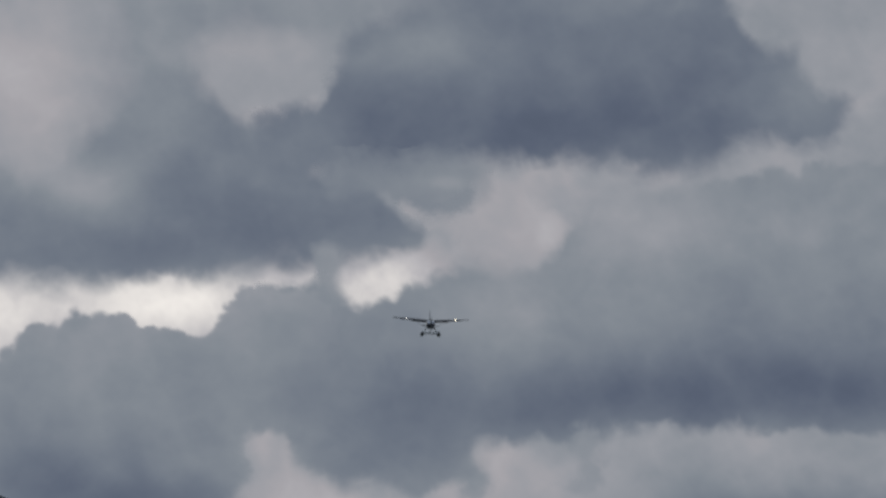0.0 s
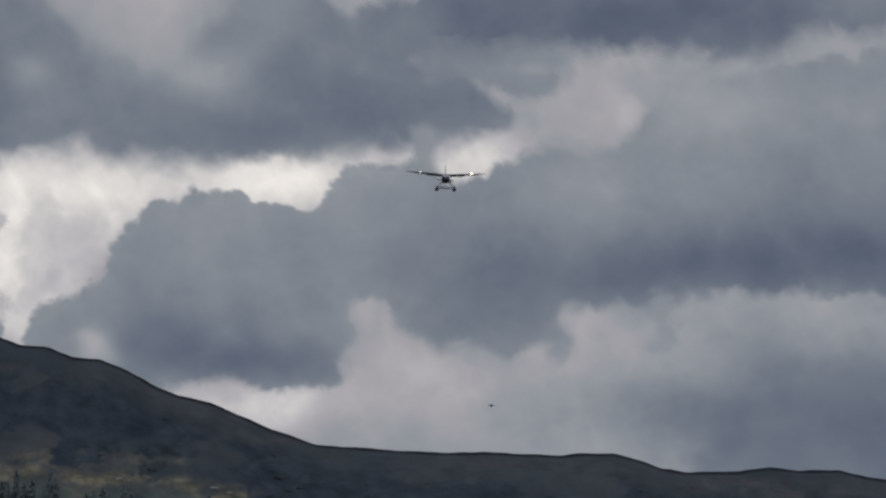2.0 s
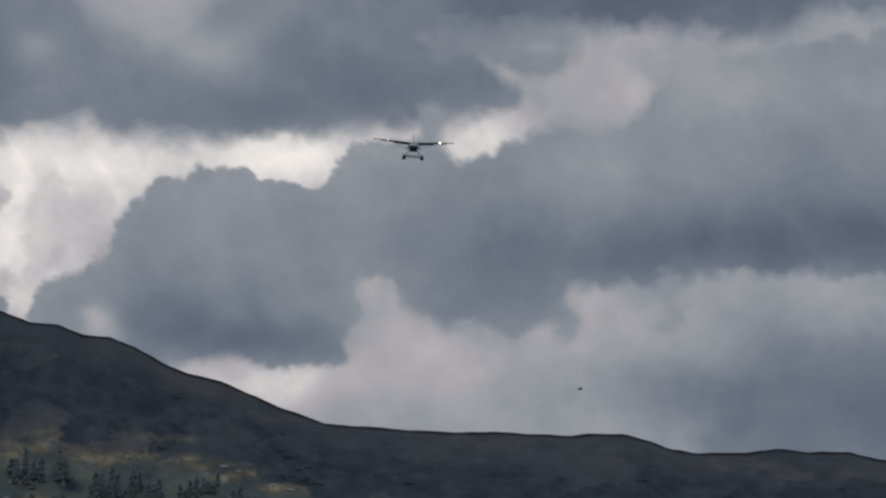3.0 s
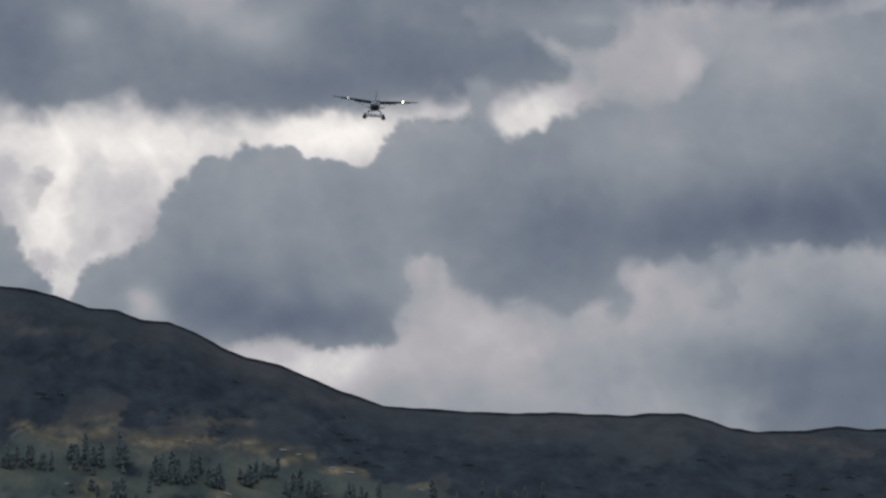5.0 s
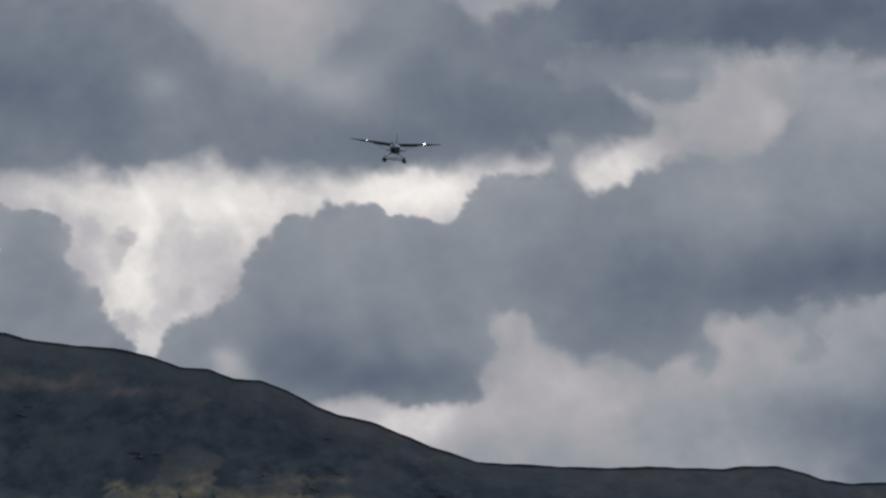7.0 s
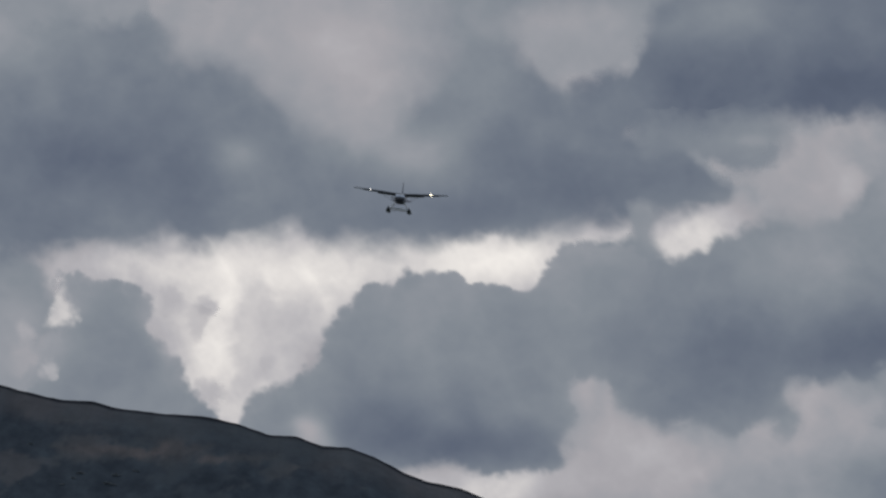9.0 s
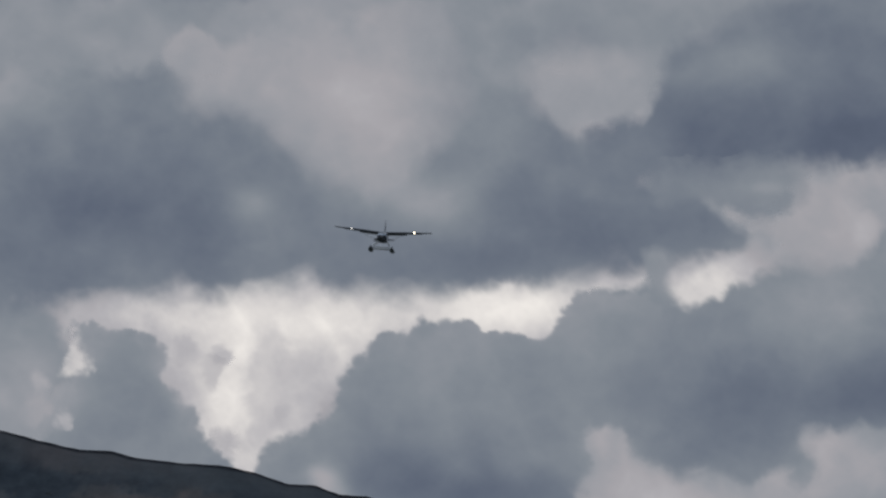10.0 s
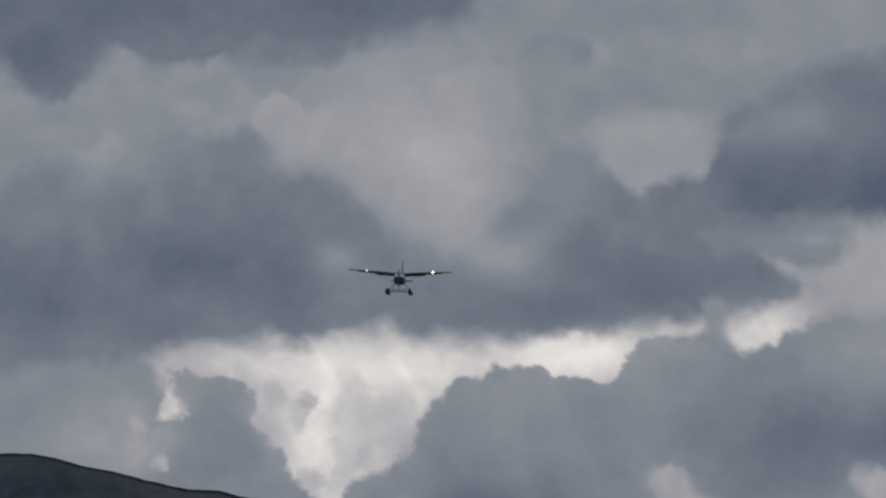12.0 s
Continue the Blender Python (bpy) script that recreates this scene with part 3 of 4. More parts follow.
# patches on the slope: bearing, height, half widths, all in degrees, and strength
TAWNY = [(-2.86, 2.75, 0.43, 0.09, 0.75), (-2.35, 2.86, 0.28, 0.08, 0.3), (-2.14, 2.69, 0.38, 0.07, 0.8), (-1.79, 2.65, 0.31, 0.05, 0.9), (-1.43, 2.63, 0.31, 0.04, 0.85), (-1.07, 2.60, 0.15, 0.03, 1.0), (-0.81, 2.52, 0.26, 0.04, 0.8), (-0.46, 2.40, 0.14, 0.03, 1.0), (-2.80, 2.22, 0.12, 0.15, 0.8), (0.21, 2.25, 0.20, 0.03, 0.7), (-1.58, 2.20, 0.10, 0.03, 0.8), (-2.95, 2.43, 0.07, 0.03, 0.8), (-2.60, 2.27, 0.08, 0.10, 0.5), (-3.30, 2.80, 0.31, 0.08, 0.85), (-2.54, 2.88, 0.36, 0.07, 0.55), (-1.67, 2.84, 0.31, 0.05, 0.5)]
BROWN = [(-2.96, 2.95, 0.31, 0.10, 0.45), (-2.45, 2.96, 0.26, 0.07, 0.5), (-0.26, 3.06, 0.61, 0.05, 0.8), (-0.93, 3.26, 0.31, 0.04, 0.6), (3.68, 2.65, 0.41, 0.08, 0.8), (4.14, 2.60, 0.36, 0.07, 0.7), (1.79, 2.86, 0.61, 0.05, 0.5), (-3.91, 3.72, 0.46, 0.08, 0.9), (-3.05, 3.66, 0.36, 0.05, 0.5), (-3.15, 2.96, 0.26, 0.07, 0.45), (-2.54, 3.02, 0.36, 0.06, 0.3), (-4.07, 3.76, 0.72, 0.05, 1.0), (-3.30, 3.65, 0.31, 0.06, 0.8), (-2.38, 3.57, 0.26, 0.05, 0.5)]
THICKET = [(3.07, 2.36, 0.61, 0.18, 1.7), (4.24, 2.37, 0.56, 0.18, 1.8), (1.59, 2.40, 0.66, 0.18, 1.3), (3.84, 2.19, 0.61, 0.15, 1.6), (2.00, 2.63, 0.41, 0.07, 0.5), (-2.61, 3.32, 0.46, 0.18, 1), (-2.05, 3.17, 0.51, 0.20, 1), (-1.38, 3.03, 0.51, 0.20, 1), (-1.80, 3.43, 0.31, 0.09, 0.8), (2.71, 2.43, 0.23, 0.13, 1.2), (2.26, 2.26, 0.26, 0.09, 1), (0.98, 2.26, 0.31, 0.13, 0.9)]
HIGH_THICKET = [(4.55, 2.42, 0.36, 0.14, 1.1), (-0.46, 2.73, 0.56, 0.18, 1), (0.46, 2.59, 0.51, 0.20, 0.9), (-3.40, 3.48, 0.24, 0.07, 1.2), (-4.12, 3.53, 0.20, 0.09, 1.2), (-2.74, 3.38, 0.56, 0.17, 1), (-1.92, 3.20, 0.77, 0.22, 1), (-1.05, 3.07, 0.41, 0.18, 1), (-4.93, 3.48, 0.31, 0.15, 1), (-4.12, 3.52, 0.29, 0.09, 1.1), (-3.35, 3.42, 0.29, 0.08, 1.1), (-2.89, 3.50, 0.18, 0.10, 1)]


def patches(rows, az, el):
    total = np.zeros(np.shape(az))
    for a, e, ra, re, d in rows:
        total = np.maximum(total, d * np.exp(-((az - a) / ra) ** 2 - ((el - e) / re) ** 2))
    return total


def slope_cover(azd, el):
    """Where tawny grass, green pasture, dark scrub and brown heath grow, and how far below the crest that is."""
    u, v = azd * 200, el * 200
    wa = azd + (fbm(u, v * 1.5, 90, 5, 91, 0.6) - 0.5) * 0.55
    we = el + (fbm(u, v * 1.5, 60, 5, 94, 0.6) - 0.5) * 0.13
    under = crest_el(azd) - el
    tawny, brown, thick = patches(TAWNY, wa, we), patches(BROWN, wa, we), np.maximum(patches(THICKET, wa, we), patches(HIGH_THICKET, wa, we))
    tufts = fbm(u * 0.7, v * 1.6, 26, 5, 93, 0.65)
    grass = np.clip(tawny * ease(0.2, 0.56, tufts) * 1.4, 0, 1)
    lower = np.interp(azd, (-4.2, -3.2, -2.47, -1.9, -1.2, -0.5, 0.1, 2.0), (2.70, 2.68, 2.62, 2.56, 2.53, 2.37, 2.22, 1.9))
    green = ease(0.10, -0.06, we - lower) * ease(2.6, 0.6, wa)
    growth = fbm(u, v * 1.7, 85, 6, 97, 0.62) + 0.20 * thick - 0.22 * np.clip(tawny + brown, 0, 1) - 0.22 * green
    scrub = ease(0.45, 0.53, growth) * ease(0.06, 0.34, under + 0.2 * (tufts - 0.5))
    earth = np.clip(brown * ease(0.25, 0.6, tufts) * 1.1, 0, 1)
    return grass, green, scrub, earth, under


def crest_el(az):
    a, e = zip(*RIDGE)
    return np.interp(az, a, e)


def build_ground():
    az = np.concatenate([np.arange(-180, -10, 5.0), np.arange(-10, 9.99, 0.035), np.arange(10, 180, 5.0)])
    r = np.concatenate([[0.5, 60, 300, 700, 1100, 1600, 2000, 2300, 2500], np.arange(2600, 2800, 25), np.arange(2800, 3440, 7), np.arange(3440, 3476, 6), np.arange(3476, 3506, 1.5), np.arange(3508, 3560, 8), np.arange(3580, 4000, 35), [4300, 4950]])
    a, rr = np.meshgrid(np.radians(az), r)
    x, y = rr * np.sin(a), rr * np.cos(a)
    z = ground_height(x, y)
    nr, na = x.shape
    i = np.arange(nr - 1)[:, None] * na
    j = np.arange(na)[None, :]
    k = (j + 1) % na
    quads = np.stack([i + j, i + k, i + na + k, i + na + j], -1).reshape(-1, 4)
    me = bpy.data.meshes.new("ground")
    me.from_pydata(np.stack([x, y, z], -1).reshape(-1, 3).tolist(), [], quads.tolist() + [list(range(na))[::-1]])
    azd, el = np.degrees(a), np.degrees(np.arctan2(z - EYE.z, rr))
    grass, green, scrub, earth, under = slope_cover(azd, el)
    # where the dark skyline outline is painted; the ground itself doesn't differ
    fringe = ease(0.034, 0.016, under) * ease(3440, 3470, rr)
    near = ease(2620, 2560, rr)
    grass, green, scrub, earth = grass * (1 - near), np.maximum(green * (1 - near), near), scrub * (1 - near), earth * (1 - near)
    for name, data in (("grass", grass), ("green", green), ("scrub", scrub), ("earth", earth), ("crest_line", fringe)):
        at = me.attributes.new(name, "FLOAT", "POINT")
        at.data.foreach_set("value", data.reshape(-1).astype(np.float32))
    me.materials.append(MAT_HILL)
    me.shade_smooth()
    return tagged(new("ground", me), "dark heather hillside with a long ridge and tawny pasture", "hillside", kind="structure")


ground = build_ground()


def on_ground(az, r):
    a = radians(az)
    x, y = r * math.sin(a), r * math.cos(a)
    return Vector((x, y, float(ground_height(np.array([x]), np.array([y]))[0])))


def on_slope(az, el):
    """The place on the slope at a bearing and a height, in degrees."""
    rs = np.arange(2780.0, 3480.0, 3.0)
    xs, ys = rs * math.sin(radians(az)), rs * math.cos(radians(az))
    els = np.degrees(np.arctan2(ground_height(xs, ys) - EYE.z, rs))
    return on_ground(az, float(rs[np.abs(els - el).argmin()]))


# ---- conifers and scrub on the lower slope
def conifer(name, height, width, seed, label):
    """A spruce: a tapered trunk, and a crown of drooping needle clumps in uneven whorls."""
    rng = random.Random(seed)
    root = tagged(new(name), label, "tree", "conifers on the hillside")
    trunk = bmesh.new()
    loft(trunk, [[(w * math.cos(i * math.pi / 3), w * math.sin(i * math.pi / 3), z) for i in range(6)] for w, z in ((0.22, -0.6), (0.17, height * 0.3), (0.03, height * 0.96))])
    part("trunk", trunk, MAT_BARK, root)
    verts, faces = [], []
    levels = 11
    for lv in range(levels):
        f = lv / (levels - 1)
        z = height * (0.10 + 0.86 * f)
        reach = width * (1 - f) ** 0.42 * (0.55 + 0.45 * min(1, f * 5)) * rng.uniform(0.75, 1.15) + 0.12
        for k in range(9 - lv // 2):
            if rng.random() < 0.12:
                continue
            a = rng.uniform(0, 2 * math.pi)
            d = reach * rng.uniform(0.6, 1.1)
            out, side = Vector((math.cos(a), math.sin(a), 0)), Vector((-math.sin(a), math.cos(a), 0))
            w, drop, h = reach * 0.33 + 0.1, d * rng.uniform(0.15, 0.45), height * 0.07
            c = Vector((0, 0, z))
            tip = c + out * d - Vector((0, 0, drop))
            mid = c + out * d * 0.55
            n = len(verts)
            verts += [c, mid + side * w - Vector((0, 0, drop * 0.5)), mid - side * w - Vector((0, 0, drop * 0.5)), mid + Vector((0, 0, h)), tip, mid - Vector((0, 0, h + drop))]
            faces += [(n, n + 1, n + 3), (n, n + 3, n + 2), (n + 1, n + 4, n + 3), (n + 3, n + 4, n + 2), (n, n + 5, n + 1), (n, n + 2, n + 5), (n + 1, n + 5, n + 4), (n + 5, n + 2, n + 4)]
    me = bpy.data.meshes.new("crown")
    me.from_pydata([tuple(p) for p in verts], [], faces)
    me.materials.append(MAT_TREE)
    me.shade_smooth()
    crown = new("crown", me)
    crown.parent = root
    return root


COPSES = [(-3.97, 2.38, 0.15, 15), (-3.41, 2.44, 0.15, 15), (-2.93, 2.46, 0.05, 9), (-2.75, 2.45, 0.04, 9), (-2.52, 2.47, 0.05, 10), (-2.21, 2.34, 0.07, 15), (-2.01, 2.33, 0.05, 9), (-1.86, 2.39, 0.05, 12), (-1.65, 2.28, 0.05, 8), (-1.36, 2.29, 0.04, 10), (-1.14, 2.36, 0.05, 8), (-0.89, 2.18, 0.06, 10), (-0.73, 2.20, 0.04, 6), (-0.25, 2.15, 0.10, 6), (-2.80, 2.23, 0.15, 6), (-2.39, 2.18, 0.13, 6), (0.47, 2.10, 0.20, 6), (1.18, 2.14, 0.26, 5), (-1.17, 2.03, 0.31, 6)]


def place_trees():
    rng = random.Random(4)
    kinds = [conifer("conifer", 10.5, 2.7, 1, "dark spruce on the lower hillside"), conifer("conifer", 6.5, 3.0, 2, "short bushy spruce on the lower hillside"),
             conifer("conifer", 13.5, 2.8, 3, "tall dark spruce on the lower hillside")]
    spots = []
    # copses: bearing, height up the slope in degrees, spread, number of trees
    for az0, el0, spread, count in COPSES:
        for k in range(count):
            spots.append(on_slope(az0 + rng.gauss(0, spread), el0 + rng.gauss(0, 0.035)))
    for k, p in enumerate(spots):
        ob = kinds[k] if k < 3 else copy_thing(kinds[rng.randrange(3)], Matrix())
        s = rng.uniform(0.5, 1.05)
        ob.matrix_basis = Matrix.Translation(p) @ pose(0, 0, 0, 0, 0, rng.uniform(0, 360)) @ Matrix.Diagonal((s, s, s * rng.uniform(0.9, 1.15), 1))


place_trees()


def gorse(width, height, seed):
    """A low bush: a mound of many small leaf clumps with gaps."""
    rng = random.Random(seed)
    verts, faces = [], []
    for k in range(70):
        a, e = rng.uniform(0, 2 * math.pi), math.asin(rng.random())
        d = rng.uniform(0.55, 1.0)
        c = Vector((math.cos(a) * math.cos(e) * width * d, math.sin(a) * math.cos(e) * width * d, math.sin(e) * height * d))
        s = width * rng.uniform(0.12, 0.26)
        n = len(verts)
        verts += [c + Vector((rng.uniform(-s, s), rng.uniform(-s, s), rng.uniform(-s, s) * 0.7)) for _ in range(4)]
        faces += [(n, n + 1, n + 2), (n, n + 2, n + 3), (n, n + 3, n + 1), (n + 1, n + 3, n + 2)]
    me = bpy.data.meshes.new("gorse_bush")
    me.from_pydata([tuple(p) for p in verts], [], faces)
    me.materials.append(MAT_GORSE)
    me.shade_smooth()
    return tagged(new("gorse_bush", me), "dark low gorse bush on the open slope", "bush", "bushes on the hillside")


def place_bushes():
    rng = random.Random(9)
    kinds = [gorse(3.0, 1.2, 1), gorse(2.2, 1.1, 2), gorse(3.8, 1.3, 3)]
    count = 0
    az0, r0 = -3.0, 3250
    while count < 110:
        if rng.random() < 0.12:
            az0, r0 = rng.uniform(-5.0, 4.5), rng.uniform(2950, 3400)
        az, r = az0 + rng.gauss(0, 0.16), r0 + rng.gauss(0, 45)
        p = on_ground(az, r)
        grass, green, scrub, earth, under = (float(c[0]) for c in slope_cover(np.array([az]), np.array([math.degrees(math.atan2(p.z - EYE.z, r))])))
        if not 0.15 < under < 1.3 or scrub < rng.uniform(0.55, 0.9):
            continue
        ob = kinds[count] if count < 3 else copy_thing(kinds[rng.randrange(3)], Matrix())
        s = rng.uniform(0.6, 1.1)
        ob.matrix_basis = Matrix.Translation(p - Vector((0, 0, 0.3))) @ pose(0, 0, 0, 0, 0, rng.uniform(0, 360)) @ Matrix.Diagonal((s, s, s, 1))
        count += 1


place_bushes()


def boulder(p, size, seed):
    bm = bmesh.new()
    bmesh.ops.create_icosphere(bm, subdivisions=2, radius=1)
    rng = random.Random(seed)
    o = Vector((rng.random(), rng.random(), rng.random())) * 50
    for vert in bm.verts:
        vert.co *= 1 + 0.35 * noise.noise(vert.co * 1.3 + o)
        vert.co = Vector((vert.co.x * size * 2.4, vert.co.y * size, vert.co.z * size * 0.6))
    me = bpy.data.meshes.new("rock_outcrop")
    bm.to_mesh(me)
    bm.free()
    me.materials.append(MAT_ROCK)
    ob = new("rock_outcrop", me)
    ob.location = p + Vector((0, 0, size * 0.15))
    ob.rotation_euler = (0, radians(rng.uniform(-6, 12)), radians(rng.uniform(-20, 20)))
    return tagged(ob, "pale weathered rock outcrop in the grass", "rock", "outcrops on the hillside")


for k, (az, el, size) in enumerate([(-1.05, 2.60, 1.2), (-0.91, 2.56, 0.8), (-0.60, 2.44, 0.9), (-0.44, 2.40, 1.3), (-0.66, 2.20, 0.9), (-1.55, 2.20, 1.2), (-2.95, 2.43, 1.1), (-1.91, 2.68, 0.9), (-1.81, 2.66, 0.7), (0.21, 2.25, 0.8), (-3.00, 2.29, 0.8), (-1.63, 2.17, 0.8)]):
    boulder(on_slope(az, el), size, k)


# ---- the floatplane: nose towards -y, origin in the middle of the wing
def wing_ring(x, z, chord, thick, lead):
    """An aerofoil section across the wing at x."""
    pts = []
    for k in range(16):
        a = 2 * math.pi * k / 16
        c = 0.5 - 0.5 * math.cos(a)
        t = thick * (1.6 * math.sqrt(max(c, 0)) - 0.6 * c - c * c) * 1.1
        pts.append((x, lead + chord * c, z + (t * 0.75 if a < math.pi else -t * 0.4)))
    return pts


def build_plane():
    plane = tagged(new("floatplane"), "dark high-wing floatplane with lit landing lights in flight", "aircraft")
    rise = math.tan(radians(4.2))
    for side, name in ((1, "wing"), (-1, "wing")):
        bm = bmesh.new()
        loft(bm, [wing_ring(side * x, x * rise, c, th, lead) for x, c, th, lead in
                  ((0.0, 1.62, 0.25, -0.75), (2.4, 1.62, 0.23, -0.75), (3.5, 1.45, 0.14, -0.70), (4.5, 1.10, 0.07, -0.58), (5.2, 0.9, 0.05, -0.45), (5.35, 0.45, 0.025, -0.2))])
        wing = smooth(part(name, bm, MAT_WING, plane))
        ail = bmesh.new()
        loft(ail, [[(side * x, 0.80, x * rise + 0.025), (side * x, 1.02, x * rise - 0.012), (side * x, 0.80, x * rise - 0.04)] for x in (2.7, 4.3)])
        part("aileron", ail, MAT_WING, wing)
        flap = bmesh.new()
        loft(flap, [[(side * x, 0.70, x * rise - 0.02), (side * x, 0.72, x * rise - 0.06), (side * x, 1.10, x * rise - 0.12), (side * x, 1.11, x * rise - 0.10)] for x in (0.55, 2.62)])
        part("flap", flap, MAT_WING, wing, "lowered landing flap")
        big = side > 0
        lens = bmesh.new()
        bmesh.ops.create_uvsphere(lens, u_segments=16, v_segments=10, radius=1)
        rad = 0.078 if big else 0.06
        for q in lens.verts:
            q.co = Vector((side * 3.42 + q.co.x * rad, -0.76 + q.co.y * rad * 0.45, 3.42 * rise + q.co.z * rad))
        smooth(part("landing_light", lens, MAT_LAMP if big else MAT_LAMP_SMALL, plane, "bright warm landing light" if big else "small white wing light"))
        for y in (-0.45, 0.35):
            bm = bmesh.new()
            tube(bm, (side * 0.52, y, -0.86), (side * 2.5, y, 2.5 * rise - 0.08), 0.008, 3.0)
            # lift strut, thinned so that it hardly shows from the camera
            part("wing_strut", bm, MAT_WING, plane)
    # fuselage: cowl, cabin and tail cone
    bm = bmesh.new()
    loft(bm, [oval(0, y, z, w, h, 24, 3.4) for y, z, w, h in
              ((-2.35, -0.66, 0.40, 0.20), (-2.25, -0.66, 0.52, 0.27), (-1.6, -0.65, 0.56, 0.31), (-0.95, -0.65, 0.57, 0.31), (-0.5, -0.65, 0.57, 0.31),
               (0.9, -0.64, 0.55, 0.31), (1.6, -0.60, 0.44, 0.30), (3.4, -0.42, 0.22, 0.22), (4.75, -0.28, 0.07, 0.12))])
    body = smooth(part("fuselage", bm, MAT_DARK, plane))
    bm = bmesh.new()
    loft(bm, [[(x * w, y, z) for x in (-1, -0.5, 0.5, 1)] + [(x * w, y + 0.02, z - 0.02) for x in (1, 0.5, -0.5, -1)] for y, z, w in ((-1.22, -0.38, 0.50), (-0.86, -0.09, 0.50))])
    part("windscreen", bm, MAT_SCREEN, plane, "sloping windscreen with sky glare painted in pale")
    bm = bmesh.new()
    loft(bm, [oval(0, y, z, w, h, 16, 4) for y, z, w, h in ((-0.92, -0.07, 0.46, 0.03), (-0.8, -0.05, 0.54, 0.05), (0.9, -0.04, 0.54, 0.06), (1.7, -0.10, 0.30, 0.05))])
    smooth(part("cabin_roof", bm, MAT_WHITE, plane, "off-white cabin roof under the wing"))
    for side in (1, -1):
        bm = bmesh.new()
        loft(bm, [[(side * 0.565, y, z) for y, z in ((-1.0, -0.40), (0.9, -0.40), (0.9, -0.06), (-0.75, -0.06))], [(side * 0.585, y, z) for y, z in ((-0.97, -0.38), (0.88, -0.38), (0.88, -0.08), (-0.74, -0.08))]])
        part("side_window", bm, MAT_GLASS, body)
        for y, yt in ((-1.16, -0.86), (0.92, 0.96), (1.45, 1.5)):
            bm = bmesh.new()
            tube(bm, (side * (0.53 if y < 1 else 0.38), y, -0.40), (side * (0.52 if y < 1 else 0.34), yt, -0.05), 0.03, 1.4)
            part("cabin_pillar", bm, MAT_DARK, body)
        bm = bmesh.new()
        loft(bm, [oval(side * 0.22, y, -0.64, 0.1, 0.07, 12) for y in (-2.37, -2.3)])
        part("air_intake", bm, MAT_PROP, body)
    # tail
    bm = bmesh.new()
    loft(bm, [[(th, y0 + 0.1, z), (th, y1, z), (-th, y1, z), (-th, y0 + 0.1, z), (0, y0, z)]
              for th, y0, y1, z in ((0.05, 3.2, 4.95, -0.2), (0.045, 3.75, 5.05, 0.6), (0.035, 4.15, 5.1, 1.45), (0.02, 4.4, 5.0, 1.92))])
    smooth(part("tail_fin", bm, MAT_DARK, plane))
    bm = bmesh.new()
    loft(bm, [[(x, y0, -0.2 + th), (x, y1, -0.2), (x, y0, -0.2 - th), (x, y0 - 0.06, -0.2)] for x, y0, y1, th in ((-1.12, 4.25, 4.8, 0.012), (-0.85, 4.0, 4.95, 0.022), (0, 3.8, 5.0, 0.03), (0.85, 4.0, 4.95, 0.022), (1.12, 4.25, 4.8, 0.012))])
    part("tailplane", bm, MAT_DARK, plane)
    # floats with struts and spreader bars
    for side in (1, -1):
        x = side * 1.17
        bm = bmesh.new()
        loft(bm, [[(x - w * 0.55, y, top), (x - w * 0.35, y, top + 0.05), (x + w * 0.35, y, top + 0.05), (x + w * 0.55, y, top), (x + w * 1.2, y, chine - 0.06), (x, y, keel), (x - w * 1.2, y, chine - 0.06)] for y, w, top, chine, keel in
                  ((-2.55, 0.05, -1.70, -1.76, -1.80), (-2.35, 0.13, -1.66, -1.82, -1.92), (-1.8, 0.20, -1.64, -1.90, -2.06), (-0.9, 0.22, -1.64, -1.94, -2.12), (0.3, 0.22, -1.64, -1.94, -2.12),
                   (0.32, 0.21, -1.64, -1.90, -2.08), (1.5, 0.17, -1.64, -1.82, -1.94), (2.4, 0.08, -1.64, -1.72, -1.76))])
        flt = smooth(part("float", bm, MAT_FLOAT, plane), 30)
        bm = bmesh.new()
        loft(bm, [[(x - w * 0.5, y, -1.61), (x - w * 0.4, y, -1.56), (x + w * 0.4, y, -1.56), (x + w * 0.5, y, -1.61)] for y, w in ((-2.2, 0.09), (-1.7, 0.16), (-0.9, 0.18), (0.9, 0.17), (2.2, 0.07))])
        part("deck", bm, MAT_METAL, flt, "pale metal float deck")
        bm = bmesh.new()
        loft(bm, [[(x - 0.02, y, -1.65), (x + 0.02, y, -1.65), (x + 0.02, y + 0.2, z), (x - 0.02, y + 0.2, z)] for y, z in ((2.4, -1.82), (2.43, -1.82))])
        part("water_rudder", bm, MAT_METAL, flt)
        for y, yb in ((-1.35, -1.0), (0.75, 0.6)):
            bm = bmesh.new()
            tube(bm, (x - side * 0.05, y, -1.62), (side * 0.45, yb, -0.87), 0.05, 1.6)
            part("float_strut", bm, MAT_WHITE, plane)
        bm = bmesh.new()
        tube(bm, (x - side * 0.05, -1.30, -1.62), (side * 0.45, 0.55, -0.87), 0.012, 1.5)
        part("brace_strut", bm, MAT_METAL, plane)
    # bars coloured off-white to stand in for sky reflected by metal
    for y in (-1.35, 0.75):
        bm = bmesh.new()
        tube(bm, (-1.02, y, -1.66), (1.02, y, -1.66), 0.08, 1.6)
        part("spreader_bar", bm, MAT_WHITE, plane)
    # propeller
    prop = new("propeller")
    prop.parent = plane
    prop.location = (0, -2.45, -0.66)
    bm = bmesh.new()
    loft(bm, [oval(0, y, 0, w, w, 14, 2) for y, w in ((-0.28, 0.02), (-0.2, 0.09), (-0.05, 0.15), (0.08, 0.16))])
    smooth(part("spinner", bm, MAT_PROP, prop))
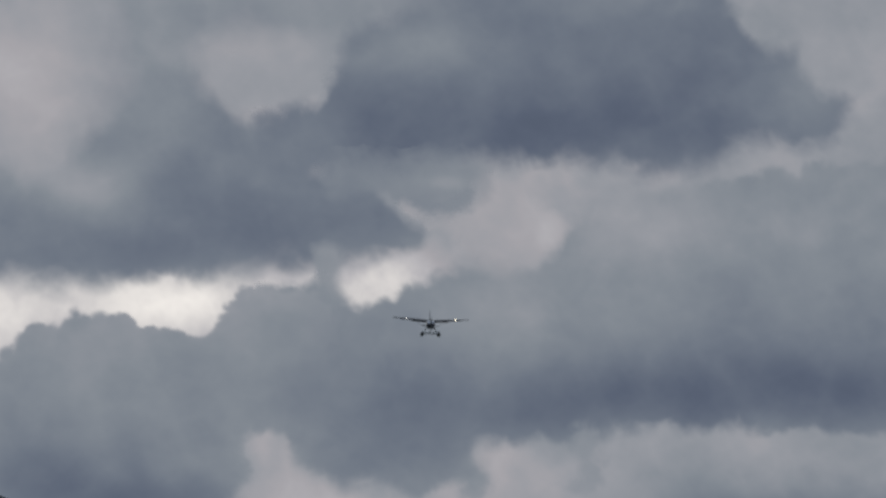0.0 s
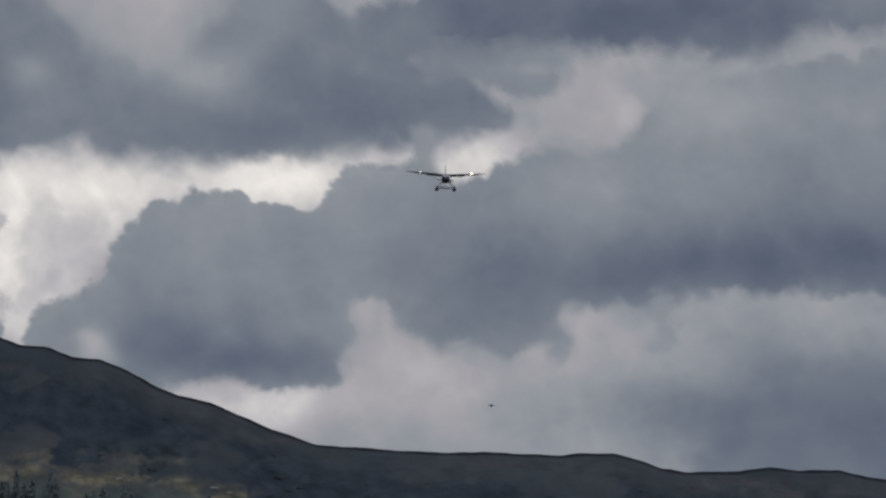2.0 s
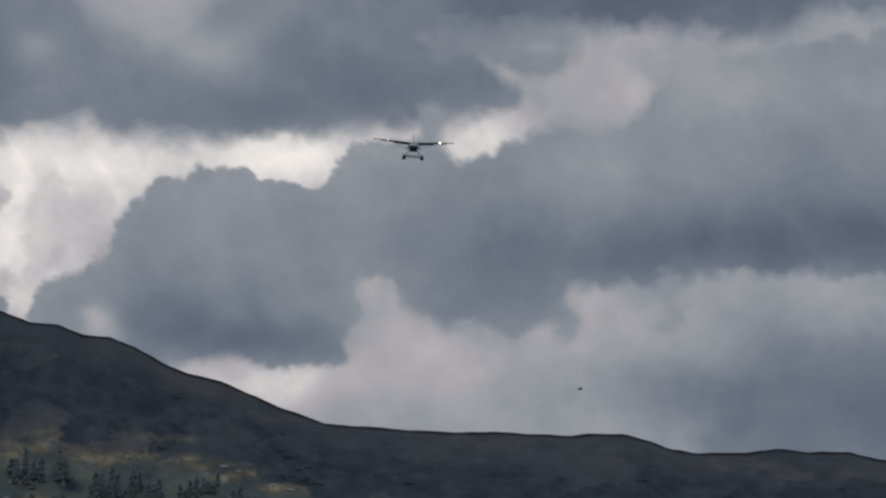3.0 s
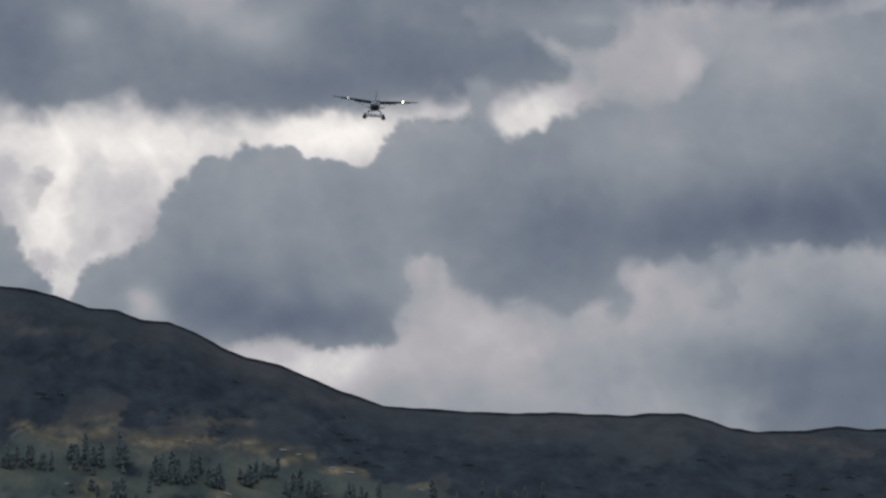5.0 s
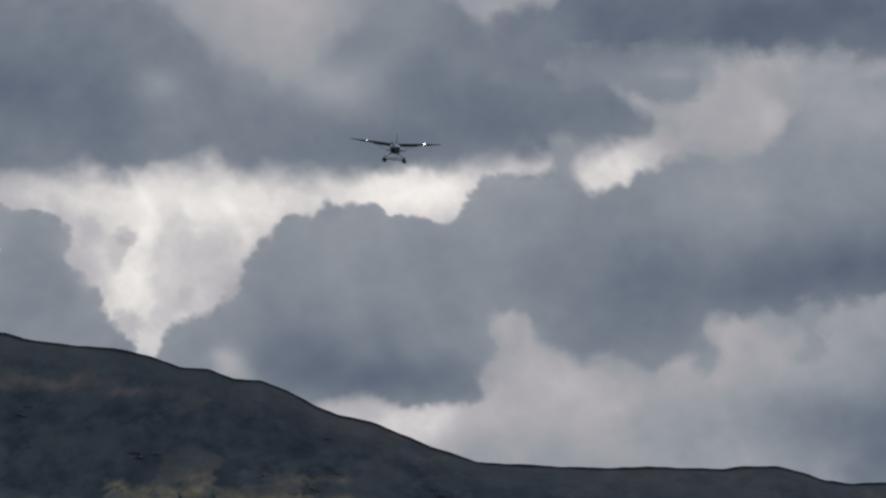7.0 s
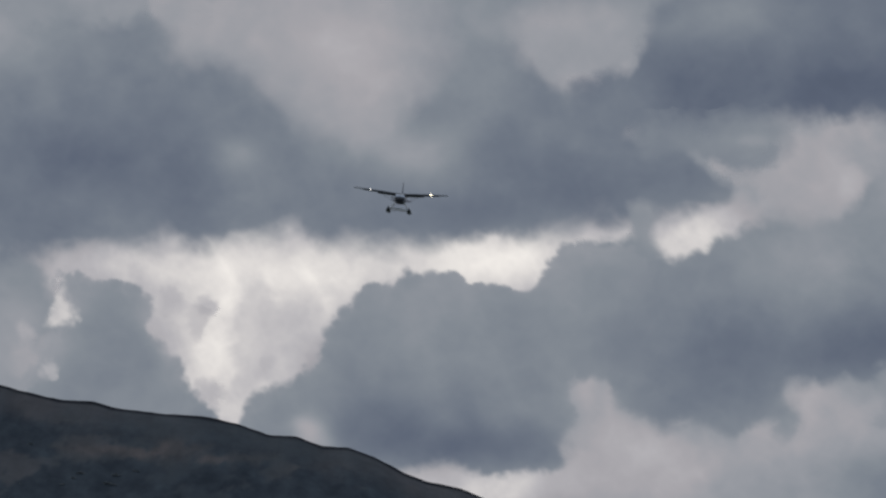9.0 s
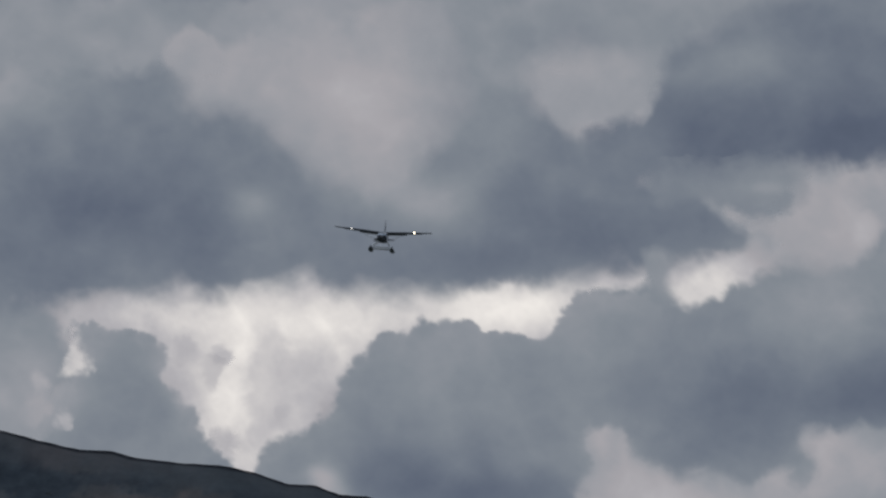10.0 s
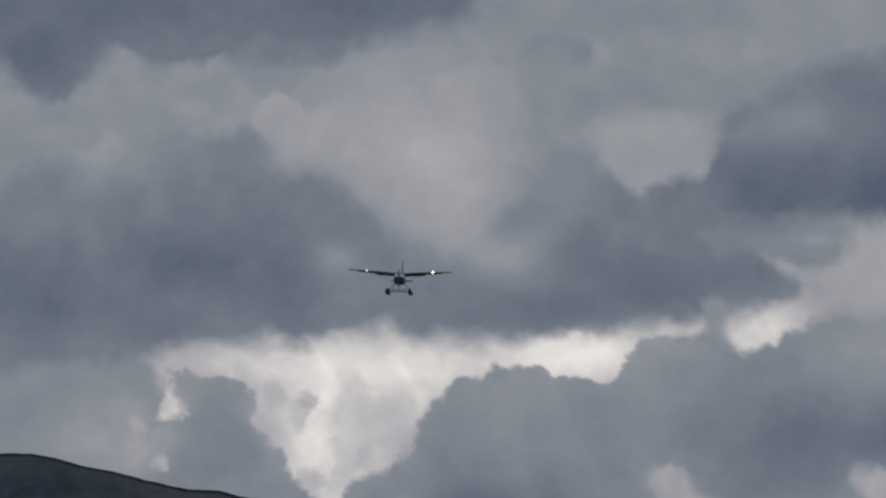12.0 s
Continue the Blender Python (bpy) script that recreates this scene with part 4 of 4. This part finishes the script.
    for side in (1, -1):
        bm = bmesh.new()
        loft(bm, [[(c * math.cos(tw), c * math.sin(tw) * 0.6, side * z), (0, 0.02, side * z), (-c * math.cos(tw), -c * math.sin(tw) * 0.6, side * z), (0, -0.02, side * z)]
                  for z, c, tw in ((0.1, 0.06, 0.9), (0.4, 0.09, 0.7), (0.75, 0.085, 0.45), (0.98, 0.04, 0.3))])
        smooth(part("blade", bm, MAT_PROP, prop))
    return plane, prop


floatplane, propeller = build_plane()


# ---- a bird crossing low over the ridge, flying to the east
def build_bird():
    bird = tagged(new("bird"), "dark bird in flight with beating wings", "bird")
    bm = bmesh.new()
    loft(bm, [[(x, w * math.cos(2 * math.pi * i / 10), z + w * 0.85 * math.sin(2 * math.pi * i / 10)) for i in range(10)] for x, w, z in
              ((-0.34, 0.05, 0.0), (-0.2, 0.08, 0.0), (-0.05, 0.12, 0.0), (0.1, 0.10, 0.01), (0.19, 0.045, 0.03), (0.26, 0.04, 0.035), (0.31, 0.012, 0.03))])
    smooth(part("body", bm, MAT_BIRD, bird))
    wings = []
    for side in (1, -1):
        bm = bmesh.new()
        loft(bm, [[(x0, side * y, 0.02), (0.5 * (x0 + x1), side * y, 0.035), (x1, side * y, 0.01), (0.5 * (x0 + x1), side * y, 0.0)] for y, x0, x1 in
                  ((0.0, 0.1, -0.12), (0.2, 0.13, -0.1), (0.38, 0.08, -0.12), (0.55, -0.06, -0.12))])
        wing = part("wing", bm, MAT_BIRD, bird)
        wing.location = (0.03, side * 0.05, 0.03)
        wings.append(wing)
    bm = bmesh.new()
    loft(bm, [[(-0.3, -w, 0.01), (-0.3, w, 0.01), (-0.46, w * 1.8, 0.0), (-0.46, -w * 1.8, 0.0)] if k else [(-0.3, -w, 0.0), (-0.3, w, 0.0), (-0.46, w * 1.8, -0.01), (-0.46, -w * 1.8, -0.01)] for k, w in ((0, 0.04), (1, 0.04))])
    part("tail", bm, MAT_BIRD, bird)
    return bird, wings


bird, bird_wings = build_bird()


# ---- what moves
# seconds, place of the wing's middle, bank
FLIGHT = [
    (0.0, 29.88, 880.68, 83.78, 1.4), (0.5, 23.73, 871.35, 82.39, 1.4), (1.0, 20.78, 861.79, 82.34, 1.6), (1.5, 18.09, 852.20, 82.34, 1.6),
    (2.0, 15.19, 842.64, 82.08, 1.6), (2.5, 12.09, 833.06, 81.93, 1.5), (3.0, 9.17, 823.48, 81.65, 2.7), (3.5, 6.32, 813.88, 81.46, 4.9),
    (3.7, 4.82, 810.06, 81.12, 5.2), (5.3, -3.96, 779.24, 80.62, 3.5), (5.5, -4.45, 775.40, 80.47, 2.8), (6.0, -6.85, 765.81, 79.69, 3.2),
    (6.5, -9.00, 756.20, 79.08, 3.5), (7.0, -11.09, 746.57, 78.56, 4.5), (7.2, -11.87, 742.67, 78.88, 4.5), (8.8, -18.96, 711.83, 76.89, 5.9),
    (9.0, -19.64, 707.98, 76.57, 6.3), (9.5, -21.47, 698.29, 76.39, 6.0), (10.0, -22.92, 688.66, 75.70, 5.3), (10.5, -25.05, 679.01, 74.89, 4.1),
    (11.0, -27.36, 669.37, 73.84, 3.2), (11.5, -29.79, 659.77, 72.26, 2.3), (12.0, -30.90, 650.14, 71.45, 3.0),
]
BIRD_WAY = [(0.0, 1.0, 42.9), (0.5, 5.03, 42.47), (1.0, 9.08, 42.08), (1.5, 13.50, 42.66), (2.0, 17.85, 42.87), (2.5, 22.16, 43.16), (3.0, 26.55, 42.56), (3.5, 31.26, 40.91), (3.7, 32.90, 39.93),
            (5.3, 53.0, 34.5), (8.0, 88.0, 30.0), (12.0, 140.0, 30.0)]
# how the cloud field is moved to fit the camera's view, imitating a zoom: seconds, nearness, and its set to the side
# and upwards in degrees
ZOOM_FIT = [
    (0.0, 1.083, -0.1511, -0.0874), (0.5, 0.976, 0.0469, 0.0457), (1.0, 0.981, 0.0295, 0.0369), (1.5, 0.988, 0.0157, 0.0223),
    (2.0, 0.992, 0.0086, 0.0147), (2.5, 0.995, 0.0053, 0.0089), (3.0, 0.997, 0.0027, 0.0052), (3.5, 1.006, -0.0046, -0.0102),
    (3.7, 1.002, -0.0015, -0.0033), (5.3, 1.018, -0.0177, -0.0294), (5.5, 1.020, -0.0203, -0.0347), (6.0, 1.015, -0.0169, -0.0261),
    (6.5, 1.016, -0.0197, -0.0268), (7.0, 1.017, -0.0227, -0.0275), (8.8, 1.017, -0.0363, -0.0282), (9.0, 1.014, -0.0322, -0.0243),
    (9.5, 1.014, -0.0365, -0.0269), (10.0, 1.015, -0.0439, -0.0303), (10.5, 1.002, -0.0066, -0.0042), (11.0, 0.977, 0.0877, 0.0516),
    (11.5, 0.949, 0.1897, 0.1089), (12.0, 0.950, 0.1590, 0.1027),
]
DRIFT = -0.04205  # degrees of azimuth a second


def motions():
    walk(floatplane, [(t, pose(x, y, z, 0.0, bank_angle, 0)) for t, x, y, z, bank_angle in FLIGHT])
    walk(propeller, [(k / 30, pose(0, -2.45, -0.66, 0, 77.0 * k, 0)) for k in range(361)])
    walk(bird, [(t, pose(x, 698.4, z, 0, 0, 0)) for t, x, z in BIRD_WAY])
    for side, wing in zip((1, -1), bird_wings):
        walk(wing, [(k * 0.1, pose(0.03, side * 0.05, 0.03, side * (12 + 34 * math.sin(2.1 * k)), 0, 0)) for k in range(121)])
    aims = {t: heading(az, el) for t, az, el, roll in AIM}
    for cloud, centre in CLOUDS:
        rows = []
        for t, near, side, lift in ZOOM_FIT:
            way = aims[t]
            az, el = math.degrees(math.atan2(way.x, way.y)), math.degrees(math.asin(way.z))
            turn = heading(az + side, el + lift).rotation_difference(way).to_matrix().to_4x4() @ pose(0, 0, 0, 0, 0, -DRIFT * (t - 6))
            # pushed along the line of view so that the clouds seem to zoom
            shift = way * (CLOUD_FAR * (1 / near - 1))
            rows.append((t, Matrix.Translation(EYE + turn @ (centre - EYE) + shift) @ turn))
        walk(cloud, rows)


motions()
